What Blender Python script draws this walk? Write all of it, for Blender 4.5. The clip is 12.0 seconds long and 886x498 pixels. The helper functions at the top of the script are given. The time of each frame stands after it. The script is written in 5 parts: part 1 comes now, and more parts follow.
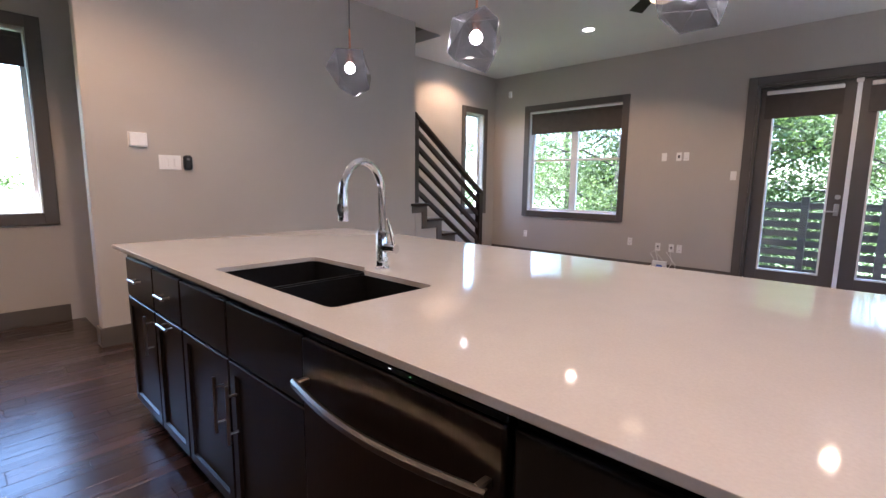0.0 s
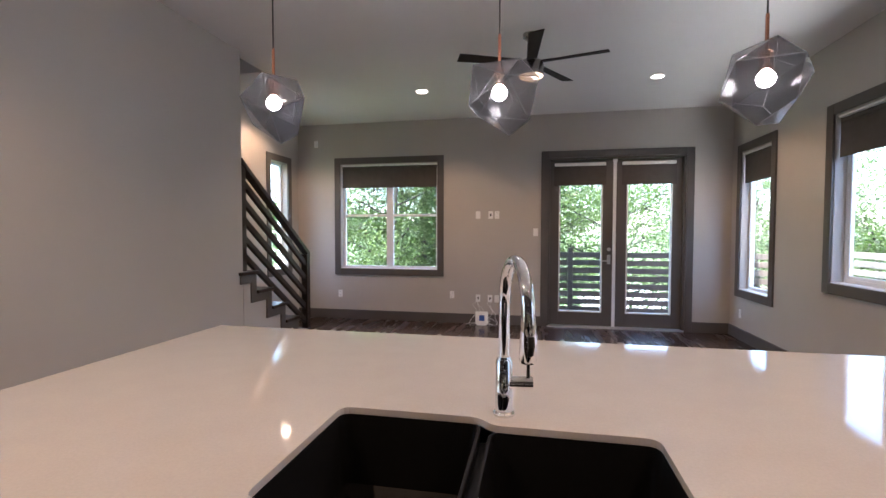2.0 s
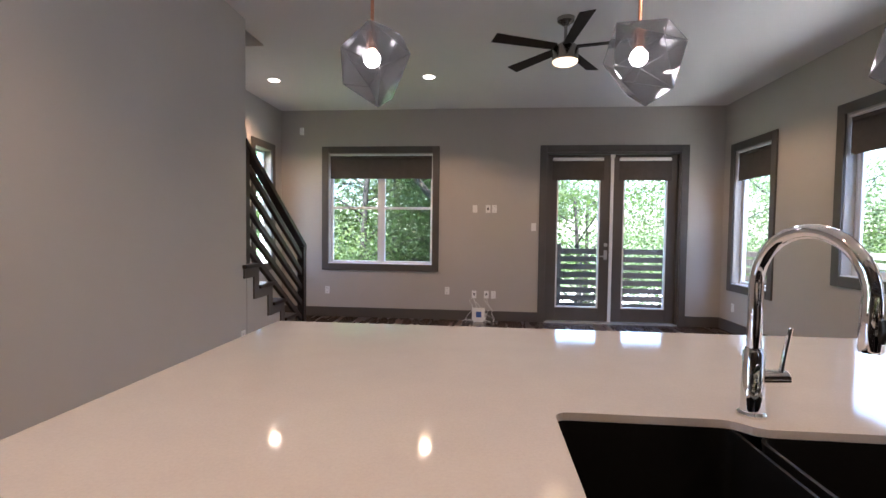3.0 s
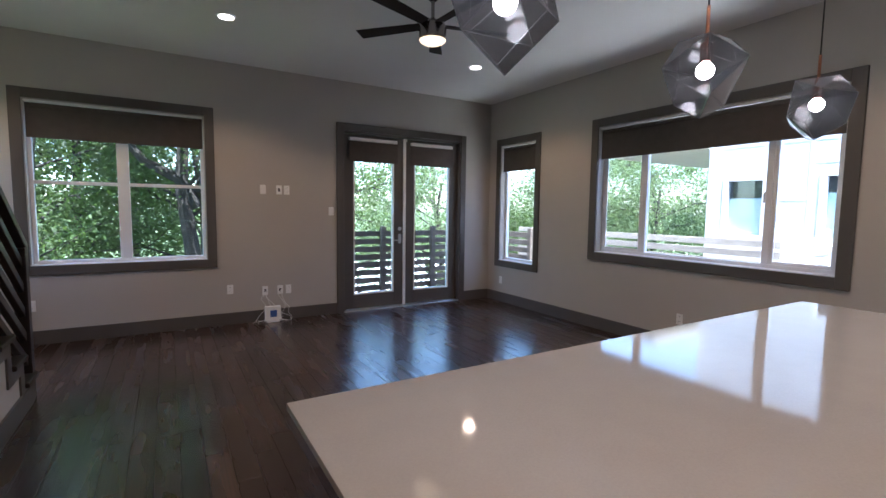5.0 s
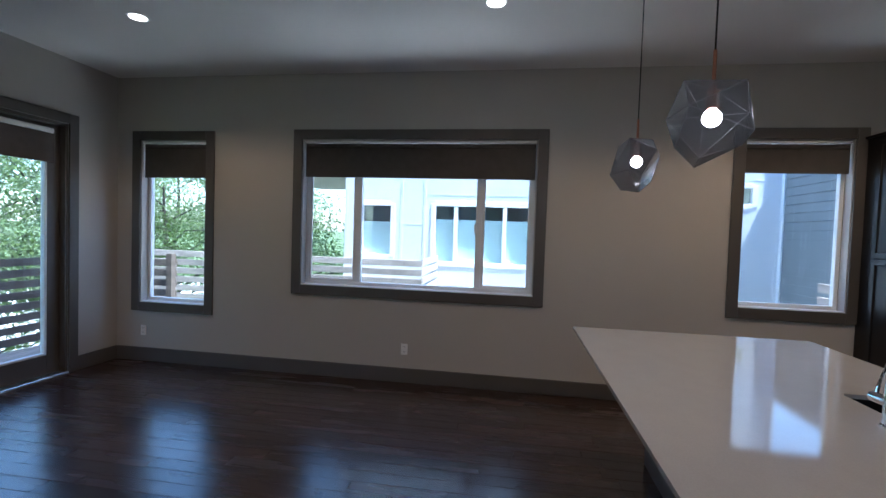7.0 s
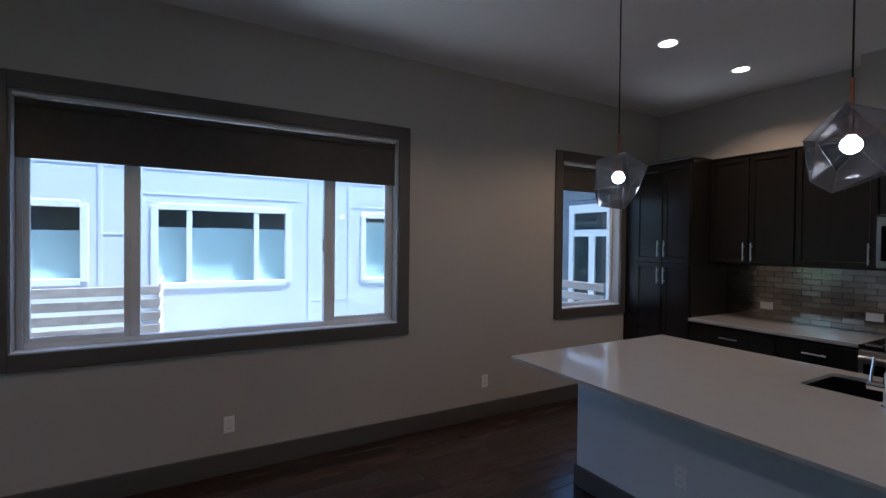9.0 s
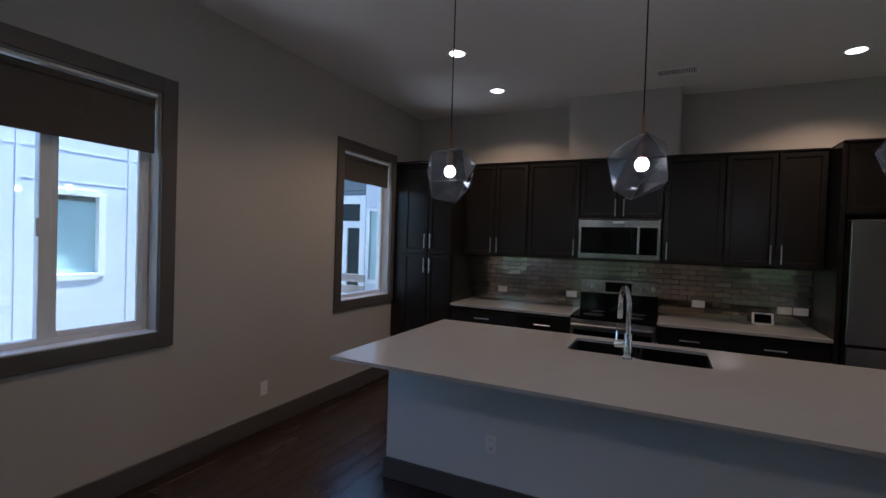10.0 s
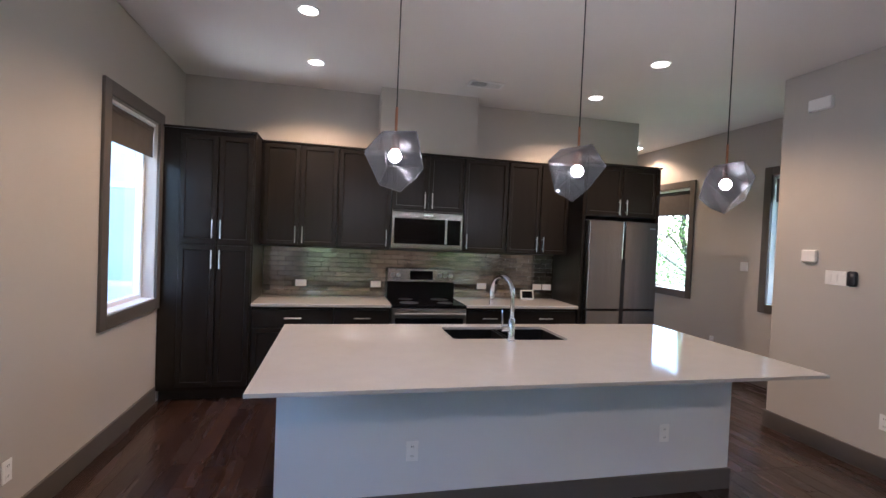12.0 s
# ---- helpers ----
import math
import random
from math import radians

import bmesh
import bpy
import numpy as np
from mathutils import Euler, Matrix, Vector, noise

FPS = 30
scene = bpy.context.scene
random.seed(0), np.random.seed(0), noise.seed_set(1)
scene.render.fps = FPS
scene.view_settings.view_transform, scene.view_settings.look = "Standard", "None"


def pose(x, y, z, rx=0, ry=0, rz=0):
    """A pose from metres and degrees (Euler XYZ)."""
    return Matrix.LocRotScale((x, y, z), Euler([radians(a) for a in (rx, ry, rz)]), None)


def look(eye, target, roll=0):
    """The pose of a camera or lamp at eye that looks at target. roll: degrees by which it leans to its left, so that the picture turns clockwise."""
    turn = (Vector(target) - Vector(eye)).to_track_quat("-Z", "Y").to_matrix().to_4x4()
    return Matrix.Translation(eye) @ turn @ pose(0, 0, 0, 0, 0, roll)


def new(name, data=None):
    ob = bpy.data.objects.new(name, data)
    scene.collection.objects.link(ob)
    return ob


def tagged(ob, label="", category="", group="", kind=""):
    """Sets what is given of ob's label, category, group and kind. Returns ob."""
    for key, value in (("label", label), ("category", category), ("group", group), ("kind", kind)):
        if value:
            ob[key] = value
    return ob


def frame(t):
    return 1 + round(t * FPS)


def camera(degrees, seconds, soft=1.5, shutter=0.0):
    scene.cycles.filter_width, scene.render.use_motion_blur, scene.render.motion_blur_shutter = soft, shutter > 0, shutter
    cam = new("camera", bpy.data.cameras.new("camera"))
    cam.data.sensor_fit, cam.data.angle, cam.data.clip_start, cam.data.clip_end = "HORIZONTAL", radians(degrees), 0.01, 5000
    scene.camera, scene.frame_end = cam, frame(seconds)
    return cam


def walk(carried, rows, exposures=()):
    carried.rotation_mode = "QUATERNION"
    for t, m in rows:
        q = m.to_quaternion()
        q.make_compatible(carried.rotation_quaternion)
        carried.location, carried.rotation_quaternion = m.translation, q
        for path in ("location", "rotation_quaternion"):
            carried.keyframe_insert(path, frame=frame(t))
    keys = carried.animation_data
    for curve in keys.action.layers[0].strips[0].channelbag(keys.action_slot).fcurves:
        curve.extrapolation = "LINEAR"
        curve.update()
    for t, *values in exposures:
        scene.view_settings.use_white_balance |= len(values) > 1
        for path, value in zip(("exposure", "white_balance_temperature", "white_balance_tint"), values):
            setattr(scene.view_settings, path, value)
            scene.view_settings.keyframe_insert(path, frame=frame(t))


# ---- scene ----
cam = camera(87.86, 12.0)
PATH = [
    (0, (-1.281, -7.022, 1.271), (-2.633, -5.575, 0.991), 0.65),
    (0.5, (-1.599, -7.085, 1.295), (-2.865, -5.559, 1.032), 0.83),
    (1, (-2.013, -7.062, 1.305), (-3.024, -5.353, 1.066), 1.36),
    (1.5, (-2.320, -7.056, 1.399), (-3.005, -5.179, 1.317), 0.71),
    (2, (-2.673, -7.078, 1.423), (-3.067, -5.119, 1.349), 0.09),
    (2.5, (-3.039, -7.021, 1.400), (-3.334, -5.045, 1.312), 0.59),
    (2.7, (-3.165, -6.984, 1.339), (-3.427, -5.003, 1.263), 0.70),
    (4.3, (-4.359, -6.629, 1.386), (-3.735, -4.735, 1.243), -0.01),
    (4.5, (-4.440, -6.514, 1.393), (-3.645, -4.685, 1.241), -0.06),
    (5, (-4.598, -6.179, 1.457), (-3.571, -4.471, 1.288), 0.78),
    (5.5, (-4.655, -5.811, 1.496), (-3.331, -4.324, 1.304), 2.01),
    (6, (-4.654, -5.321, 1.573), (-3.026, -4.169, 1.420), 0.80),
    (6.5, (-4.678, -4.960, 1.600), (-2.846, -4.160, 1.528), 1.62),
    (7, (-4.597, -4.474, 1.560), (-2.623, -4.165, 1.489), 1.91),
    (7.2, (-4.327, -4.546, 1.501), (-2.347, -4.263, 1.473), 1.66),
    (8.8, (-3.641, -3.186, 1.633), (-1.817, -4.005, 1.612), 0.80),
    (9, (-3.526, -3.076, 1.633), (-1.791, -4.072, 1.607), 0.63),
    (9.5, (-3.269, -2.949, 1.610), (-1.886, -4.393, 1.552), 1.51),
    (10, (-2.939, -2.792, 1.610), (-2.070, -4.592, 1.573), 1.88),
    (10.5, (-2.609, -2.677, 1.602), (-2.032, -4.590, 1.515), 1.68),
    (11, (-2.241, -2.704, 1.596), (-2.055, -4.695, 1.538), 1.47),
    (11.5, (-1.907, -2.702, 1.614), (-2.049, -4.696, 1.565), 1.48),
    (12, (-1.578, -2.870, 1.605), (-2.024, -4.819, 1.558), 2.44),
]
EXPO = [(0, 3.90, 5610, 15), (1, 3.74, 5710, 13), (2.5, 3.73, 5840, 13), (4.5, 3.45, 5540, 10), (5.5, 2.75, 5370, 9),
        (7, 2.50, 5080, 4), (9, 2.02, 5010, 7), (9.7, 1.86, 5120, 7), (10.5, 2.55, 5150, 8), (11.2, 3.27, 5290, 10), (12, 3.77, 5410, 11)]
walk(cam, [(t, look(eye, target, roll)) for t, eye, target, roll in PATH], EXPO)

# world, sun, exposure
SUN_EL, SUN_AZ = radians(68), radians(196)
world = bpy.data.worlds.new("sky")
scene.world = world
world.use_nodes = True
wn = world.node_tree.nodes
sky = wn.new("ShaderNodeTexSky")
sky.sky_type, sky.sun_disc = "NISHITA", False
sky.sun_elevation, sky.sun_rotation = SUN_EL, SUN_AZ
wn["Background"].inputs["Strength"].default_value = 0.15
world.node_tree.links.new(sky.outputs["Color"], wn["Background"].inputs["Color"])
sun = new("sun", bpy.data.lights.new("sun", "SUN"))
sun.data.energy, sun.data.angle, sun.data.color = 5.0, radians(0.5), (1.0, 0.96, 0.9)
sun_dir = Vector((math.sin(SUN_AZ) * math.cos(SUN_EL), math.cos(SUN_AZ) * math.cos(SUN_EL), math.sin(SUN_EL)))
sun.matrix_basis = look(sun_dir * 60, (0, 0, 0))

# the plan, in metres
CEIL = 3.175
XW, YK, YS = -6.56, -8.10, -10.9       # west wall, kitchen wall, entry's south wall
LW, LW_Y0, LW_Y1 = -5.495, -6.315, -3.03  # stair wall face and its ends
WT = 0.17
KEND = -5.28                            # end of the kitchen wall
TOP = 0.92                              # counter height


# ---- materials ----
def material(name, base, rough=0.5, metal=0.0, vary=0.08, scale=6.0, bump=0.0, bump_scale=80.0, stretch=(1, 1, 1),
             random_tone=0.0, spec=0.5, dark=None, grain=0.0, grain_scale=40.0, rough_vary=0.0):
    m = bpy.data.materials.new(name)
    m.use_nodes = True
    n, l = m.node_tree.nodes, m.node_tree.links
    b = n["Principled BSDF"]
    b.inputs["Metallic"].default_value = metal
    b.inputs["Roughness"].default_value = rough
    b.inputs["Specular IOR Level"].default_value = spec
    co = n.new("ShaderNodeTexCoord")
    mp = n.new("ShaderNodeMapping")
    mp.inputs["Scale"].default_value = stretch
    l.new(co.outputs["Object"], mp.inputs["Vector"])
    big = n.new("ShaderNodeTexNoise")
    big.inputs["Scale"].default_value, big.inputs["Detail"].default_value = scale, 5
    l.new(mp.outputs["Vector"], big.inputs["Vector"])
    ramp = n.new("ShaderNodeMapRange")
    ramp.inputs["From Min"].default_value, ramp.inputs["From Max"].default_value = 0.3, 0.7
    ramp.inputs["To Min"].default_value, ramp.inputs["To Max"].default_value = 1 - vary, 1 + vary
    l.new(big.outputs["Fac"], ramp.inputs["Value"])
    tone = ramp.outputs["Result"]
    if grain:
        fine = n.new("ShaderNodeTexNoise")
        fine.inputs["Scale"].default_value, fine.inputs["Detail"].default_value = grain_scale, 4
        l.new(mp.outputs["Vector"], fine.inputs["Vector"])
        r2 = n.new("ShaderNodeMapRange")
        r2.inputs["From Min"].default_value, r2.inputs["From Max"].default_value = 0.3, 0.7
        r2.inputs["To Min"].default_value, r2.inputs["To Max"].default_value = 1 - grain, 1 + grain
        l.new(fine.outputs["Fac"], r2.inputs["Value"])
        mul = n.new("ShaderNodeMath")
        mul.operation = "MULTIPLY"
        l.new(tone, mul.inputs[0]), l.new(r2.outputs["Result"], mul.inputs[1])
        tone = mul.outputs["Value"]
    if random_tone:
        info = n.new("ShaderNodeObjectInfo")
        geo = n.new("ShaderNodeNewGeometry")
        addr = n.new("ShaderNodeMath")
        addr.operation = "ADD"
        l.new(info.outputs["Random"], addr.inputs[0]), l.new(geo.outputs["Random Per Island"], addr.inputs[1])
        fr = n.new("ShaderNodeMath")
        fr.operation = "FRACT"
        l.new(addr.outputs["Value"], fr.inputs[0])
        r3 = n.new("ShaderNodeMapRange")
        r3.inputs["To Min"].default_value, r3.inputs["To Max"].default_value = 1 - random_tone, 1 + random_tone
        l.new(fr.outputs["Value"], r3.inputs["Value"])
        mul = n.new("ShaderNodeMath")
        mul.operation = "MULTIPLY"
        l.new(tone, mul.inputs[0]), l.new(r3.outputs["Result"], mul.inputs[1])
        tone = mul.outputs["Value"]
    hue = n.new("ShaderNodeMix")
    hue.data_type, hue.blend_type = "RGBA", "MULTIPLY"
    hue.inputs["Factor"].default_value = 1.0
    hue.inputs["A"].default_value = (*base, 1)
    l.new(tone, hue.inputs["B"])
    l.new(hue.outputs["Result"], b.inputs["Base Color"])
    if rough_vary:
        r4 = n.new("ShaderNodeMapRange")
        r4.inputs["From Min"].default_value, r4.inputs["From Max"].default_value = 0.3, 0.7
        r4.inputs["To Min"].default_value, r4.inputs["To Max"].default_value = rough - rough_vary, rough + rough_vary
        l.new(big.outputs["Fac"], r4.inputs["Value"])
        l.new(r4.outputs["Result"], b.inputs["Roughness"])
    if bump:
        bn = n.new("ShaderNodeTexNoise")
        bn.inputs["Scale"].default_value, bn.inputs["Detail"].default_value = bump_scale, 3
        l.new(mp.outputs["Vector"], bn.inputs["Vector"])
        bp = n.new("ShaderNodeBump")
        bp.inputs["Strength"].default_value, bp.inputs["Distance"].default_value = bump, 0.01
        l.new(bn.outputs["Fac"], bp.inputs["Height"])
        l.new(bp.outputs["Normal"], b.inputs["Normal"])
    return m


def glass(name, tint, gloss=0.9, rough=0.0, power=5.0, floor_gloss=0.035):
    """A thin clear pane: straight through, with a mirror gloss that grows towards grazing."""
    m = bpy.data.materials.new(name)
    m.use_nodes = True
    n, l = m.node_tree.nodes, m.node_tree.links
    n.remove(n["Principled BSDF"])
    tr, gl, mix, lw = (n.new("ShaderNodeBsdfTransparent"), n.new("ShaderNodeBsdfGlossy"), n.new("ShaderNodeMixShader"),
                       n.new("ShaderNodeLayerWeight"))
    tr.inputs["Color"].default_value = (*tint, 1)
    gl.inputs["Color"].default_value = (gloss, gloss, gloss, 1)
    gl.inputs["Roughness"].default_value = rough
    po, ad = n.new("ShaderNodeMath"), n.new("ShaderNodeMath")
    po.operation, ad.operation = "POWER", "MULTIPLY_ADD"
    po.inputs[1].default_value = power
    ad.inputs[1].default_value, ad.inputs[2].default_value = 1 - floor_gloss, floor_gloss
    l.new(lw.outputs["Facing"], po.inputs[0]), l.new(po.outputs["Value"], ad.inputs[0])
    l.new(ad.outputs["Value"], mix.inputs["Fac"])
    l.new(tr.outputs["BSDF"], mix.inputs[1]), l.new(gl.outputs["BSDF"], mix.inputs[2])
    l.new(mix.outputs["Shader"], n["Material Output"].inputs["Surface"])
    return m


def emitter(name, colour, strength):
    m = bpy.data.materials.new(name)
    m.use_nodes = True
    b = m.node_tree.nodes["Principled BSDF"]
    b.inputs["Base Color"].default_value = (0.8, 0.8, 0.8, 1)
    b.inputs["Emission Color"].default_value = (*colour, 1)
    b.inputs["Emission Strength"].default_value = strength
    return m


WALL = material("wall_paint", (0.465, 0.432, 0.39), 0.6, vary=0.025, scale=1.5, bump=0.12, bump_scale=220)
# wall grey lifted and cooled, so the colour itself carries the window daylight
DAYLIT_PANEL = material("island_daylit_paint", (0.68, 0.685, 0.69), 0.55, vary=0.025, scale=1.5, bump=0.12, bump_scale=220)
CEILING = material("ceiling_paint", (0.78, 0.745, 0.71), 0.75, vary=0.02, scale=1.2, bump=0.15, bump_scale=180)
TRIM = material("taupe_trim_paint", (0.096, 0.086, 0.077), 0.4, vary=0.06, scale=3, bump=0.04, bump_scale=90)
VINYL = material("white_vinyl", (0.78, 0.79, 0.8), 0.35, vary=0.02, scale=5)
PLASTIC = material("white_plastic", (0.84, 0.83, 0.81), 0.35, vary=0.02, scale=20)
SHADE = material("shade_fabric", (0.078, 0.069, 0.062), 0.9, vary=0.08, scale=14, bump=0.25, bump_scale=600, grain=0.12, grain_scale=300)
ESPRESSO = material("espresso_wood", (0.0125, 0.0102, 0.0088), 0.3, vary=0.18, scale=3, stretch=(6, 6, 0.6), bump=0.03, bump_scale=30,
                    grain=0.12, grain_scale=25, spec=0.34)
RAILWOOD = material("dark_rail_wood", (0.022, 0.015, 0.012), 0.35, vary=0.2, scale=6, bump=0.04, bump_scale=60)
BLADEWOOD = material("dark_blade_wood", (0.02, 0.014, 0.011), 0.6, vary=0.2, scale=6, spec=0.15)
QUARTZ = material("white_quartz", (0.42, 0.405, 0.394), 0.065, vary=0.02, scale=9, grain=0.03, grain_scale=160)
# upright tone streaks in the colour imitate streaky reflections on the brushed metal
STEEL = material("brushed_steel", (0.35, 0.335, 0.32), 0.24, 1.0, vary=0.1, scale=3, stretch=(4, 1, 0.15), bump=0.02, bump_scale=40)
STEEL_H = material("brushed_steel_level", (0.33, 0.315, 0.3), 0.3, 1.0, vary=0.06, scale=4, stretch=(60, 60, 1), bump=0.02, bump_scale=40)
PANELSTEEL = material("range_steel", (0.46, 0.44, 0.42), 0.24, 1.0, vary=0.08, scale=4, stretch=(1, 60, 60), bump=0.02, bump_scale=40)
NICKEL = material("satin_nickel", (0.62, 0.61, 0.6), 0.28, 1.0, vary=0.03)
CHROME = material("chrome", (0.8, 0.8, 0.81), 0.05, 1.0, vary=0.01)
COPPER = material("copper", (0.75, 0.36, 0.24), 0.22, 1.0, vary=0.05)
BLACK = material("black_plastic", (0.012, 0.012, 0.013), 0.3, vary=0.1)
BLACKGLASS = material("black_glass", (0.004, 0.004, 0.005), 0.07, vary=0.05, spec=0.12)
SINK = material("black_composite", (0.0045, 0.0045, 0.005), 0.5, vary=0.15, scale=60, spec=0.1, bump=0.05, bump_scale=400)
TILE = material("steel_tile", (0.43, 0.38, 0.325), 0.13, 1.0, vary=0.16, scale=7, random_tone=0.24, bump=0.03, bump_scale=25)
GROUT = material("grey_grout", (0.2, 0.19, 0.18), 0.85, vary=0.1, scale=30)


def plank_material():
    """Dark hand-scraped boards: each board has its own tone and its own stretch of grain."""
    m = bpy.data.materials.new("dark_hardwood")
    m.use_nodes = True
    n, l = m.node_tree.nodes, m.node_tree.links
    b = n["Principled BSDF"]
    b.inputs["Specular IOR Level"].default_value = 0.36
    b.inputs["Coat Weight"].default_value, b.inputs["Coat Roughness"].default_value = 0.5, 0.23
    geo, info = n.new("ShaderNodeNewGeometry"), n.new("ShaderNodeObjectInfo")
    add, fr = n.new("ShaderNodeMath"), n.new("ShaderNodeMath")
    add.operation, fr.operation = "ADD", "FRACT"
    l.new(info.outputs["Random"], add.inputs[0]), l.new(geo.outputs["Random Per Island"], add.inputs[1])
    l.new(add.outputs["Value"], fr.inputs[0])
    shift = n.new("ShaderNodeVectorMath")
    shift.operation = "MULTIPLY_ADD"
    shift.inputs[1].default_value = (37.0, 91.0, 13.0)
    l.new(fr.outputs["Value"], shift.inputs[0]), l.new(geo.outputs["Position"], shift.inputs[2])

    def streaks(stretch, scale, detail, lo, hi):
        mp, tx, mr = n.new("ShaderNodeMapping"), n.new("ShaderNodeTexNoise"), n.new("ShaderNodeMapRange")
        mp.inputs["Scale"].default_value = stretch
        tx.inputs["Scale"].default_value, tx.inputs["Detail"].default_value = scale, detail
        mr.inputs["From Min"].default_value, mr.inputs["From Max"].default_value = 0.3, 0.7
        mr.inputs["To Min"].default_value, mr.inputs["To Max"].default_value = lo, hi
        l.new(shift.outputs["Vector"], mp.inputs["Vector"]), l.new(mp.outputs["Vector"], tx.inputs["Vector"])
        l.new(tx.outputs["Fac"], mr.inputs["Value"])
        return tx.outputs["Fac"], mr.outputs["Result"]

    ramp = n.new("ShaderNodeValToRGB")
    tones = ((0.0, (0.017, 0.009, 0.0075)), (0.3, (0.034, 0.0165, 0.012)), (0.55, (0.025, 0.0135, 0.0105)), (0.8, (0.05, 0.0255, 0.018)), (1.0, (0.031, 0.021, 0.0185)))
    while len(ramp.color_ramp.elements) < len(tones):
        ramp.color_ramp.elements.new(0.5)
    for el, (at, c) in zip(ramp.color_ramp.elements, tones):
        el.position, el.color = at, (*c, 1)
    l.new(fr.outputs["Value"], ramp.inputs["Fac"])
    _, grain = streaks((90, 3, 1), 1.0, 5, 0.72, 1.28)
    cloud, broad = streaks((9, 1.1, 1), 1.0, 3, 0.8, 1.2)
    mul = n.new("ShaderNodeMath")
    mul.operation = "MULTIPLY"
    l.new(grain, mul.inputs[0]), l.new(broad, mul.inputs[1])
    mix = n.new("ShaderNodeMix")
    mix.data_type, mix.blend_type = "RGBA", "MULTIPLY"
    mix.inputs["Factor"].default_value = 1.0
    l.new(ramp.outputs["Color"], mix.inputs["A"]), l.new(mul.outputs["Value"], mix.inputs["B"])
    l.new(mix.outputs["Result"], b.inputs["Base Color"])
    rg = n.new("ShaderNodeMapRange")
    rg.inputs["From Min"].default_value, rg.inputs["From Max"].default_value = 0.3, 0.7
    rg.inputs["To Min"].default_value, rg.inputs["To Max"].default_value = 0.2, 0.31
    l.new(cloud, rg.inputs["Value"]), l.new(rg.outputs["Result"], b.inputs["Roughness"])
    scrape, _ = streaks((26, 2.2, 1), 1.0, 2, 0, 1)
    bp = n.new("ShaderNodeBump")
    bp.inputs["Strength"].default_value, bp.inputs["Distance"].default_value = 0.35, 0.006
    l.new(scrape, bp.inputs["Height"]), l.new(bp.outputs["Normal"], b.inputs["Normal"])
    return m


PLANK = plank_material()
GLASS = glass("window_glass", (0.93, 0.95, 0.95))
SMOKE = glass("smoked_glass", (0.37, 0.348, 0.337), 0.65, 0.06, 3.0, 0.018)
sm = SMOKE.node_tree
haze, hmix = sm.nodes.new("ShaderNodeBsdfTranslucent"), sm.nodes.new("ShaderNodeMixShader")
haze.inputs["Color"].default_value = (0.7, 0.68, 0.67, 1)
hmix.inputs["Fac"].default_value = 0.008
last = sm.nodes["Material Output"].inputs["Surface"].links[0].from_socket
sm.links.new(last, hmix.inputs[1]), sm.links.new(haze.outputs["BSDF"], hmix.inputs[2])
sm.links.new(hmix.outputs["Shader"], sm.nodes["Material Output"].inputs["Surface"])
SMOKE_EDGE = material("glass_edge", (0.12, 0.115, 0.115), 0.08, 0.0, vary=0.1)
BULB = emitter("bulb_glow", (1.0, 0.93, 0.92), 16.0)
DISC = emitter("downlight_glow", (1.0, 0.88, 0.78), 1.6)
FANGLOW = emitter("fan_lamp_glow", (1.0, 0.68, 0.38), 0.24)
LED_GREEN = emitter("green_indicator", (0.2, 1.0, 0.25), 0.07)
LED_WHITE = emitter("white_indicator", (1.0, 0.95, 0.9), 0.12)
HANDLESTEEL = material("satin_dark_steel", (0.36, 0.335, 0.31), 0.3, 1.0, vary=0.05, scale=4, stretch=(60, 6, 1))
DARKSTEEL = material("black_stainless", (0.115, 0.1, 0.094), 0.3, 1.0, vary=0.06, scale=4, stretch=(60, 60, 1), bump=0.02, bump_scale=40)
BARK = material("bark", (0.024, 0.02, 0.017), 0.9, vary=0.35, scale=6, bump=0.6, bump_scale=25)
DECKWOOD = material("weathered_wood", (0.11, 0.085, 0.07), 0.75, vary=0.25, scale=3, stretch=(1, 1, 5), bump=0.15, bump_scale=40, random_tone=0.15)
PALEWOOD = material("pale_weathered_wood", (0.34, 0.29, 0.26), 0.75, vary=0.2, scale=3, stretch=(1, 1, 5), bump=0.15, bump_scale=40, random_tone=0.12)
SIDING = material("pale_panel_siding", (0.62, 0.65, 0.7), 0.7, vary=0.03, scale=1.5, bump=0.05, bump_scale=60)
DARKLAP = material("slate_lap_siding", (0.17, 0.19, 0.205), 0.7, vary=0.08, scale=3, bump=0.06, bump_scale=60)
GROUND = material("grass_ground", (0.07, 0.10, 0.035), 0.95, vary=0.4, scale=2, bump=0.5, bump_scale=12)
CONCRETE = material("pale_concrete", (0.64, 0.63, 0.61), 0.85, vary=0.12, scale=1.2, bump=0.2, bump_scale=30, grain=0.08)
FARPANE = material("frosted_pane", (0.45, 0.6, 0.6), 0.45, vary=0.08, scale=2)
DARKPANE = material("dark_pane", (0.02, 0.03, 0.03), 0.06, vary=0.3, scale=2, spec=0.35)
# grey-teal painted in for the far panes' reflections and the dimness behind them
PANE_TONE = material("pane_reflection_tone", (0.3, 0.34, 0.34), 0.8, vary=0.25, scale=1.2)
BURNER = material("burner_print", (0.035, 0.035, 0.036), 0.3, vary=0.1)
SOFFIT = material("porch_soffit", (0.5, 0.47, 0.4), 0.7, vary=0.05)


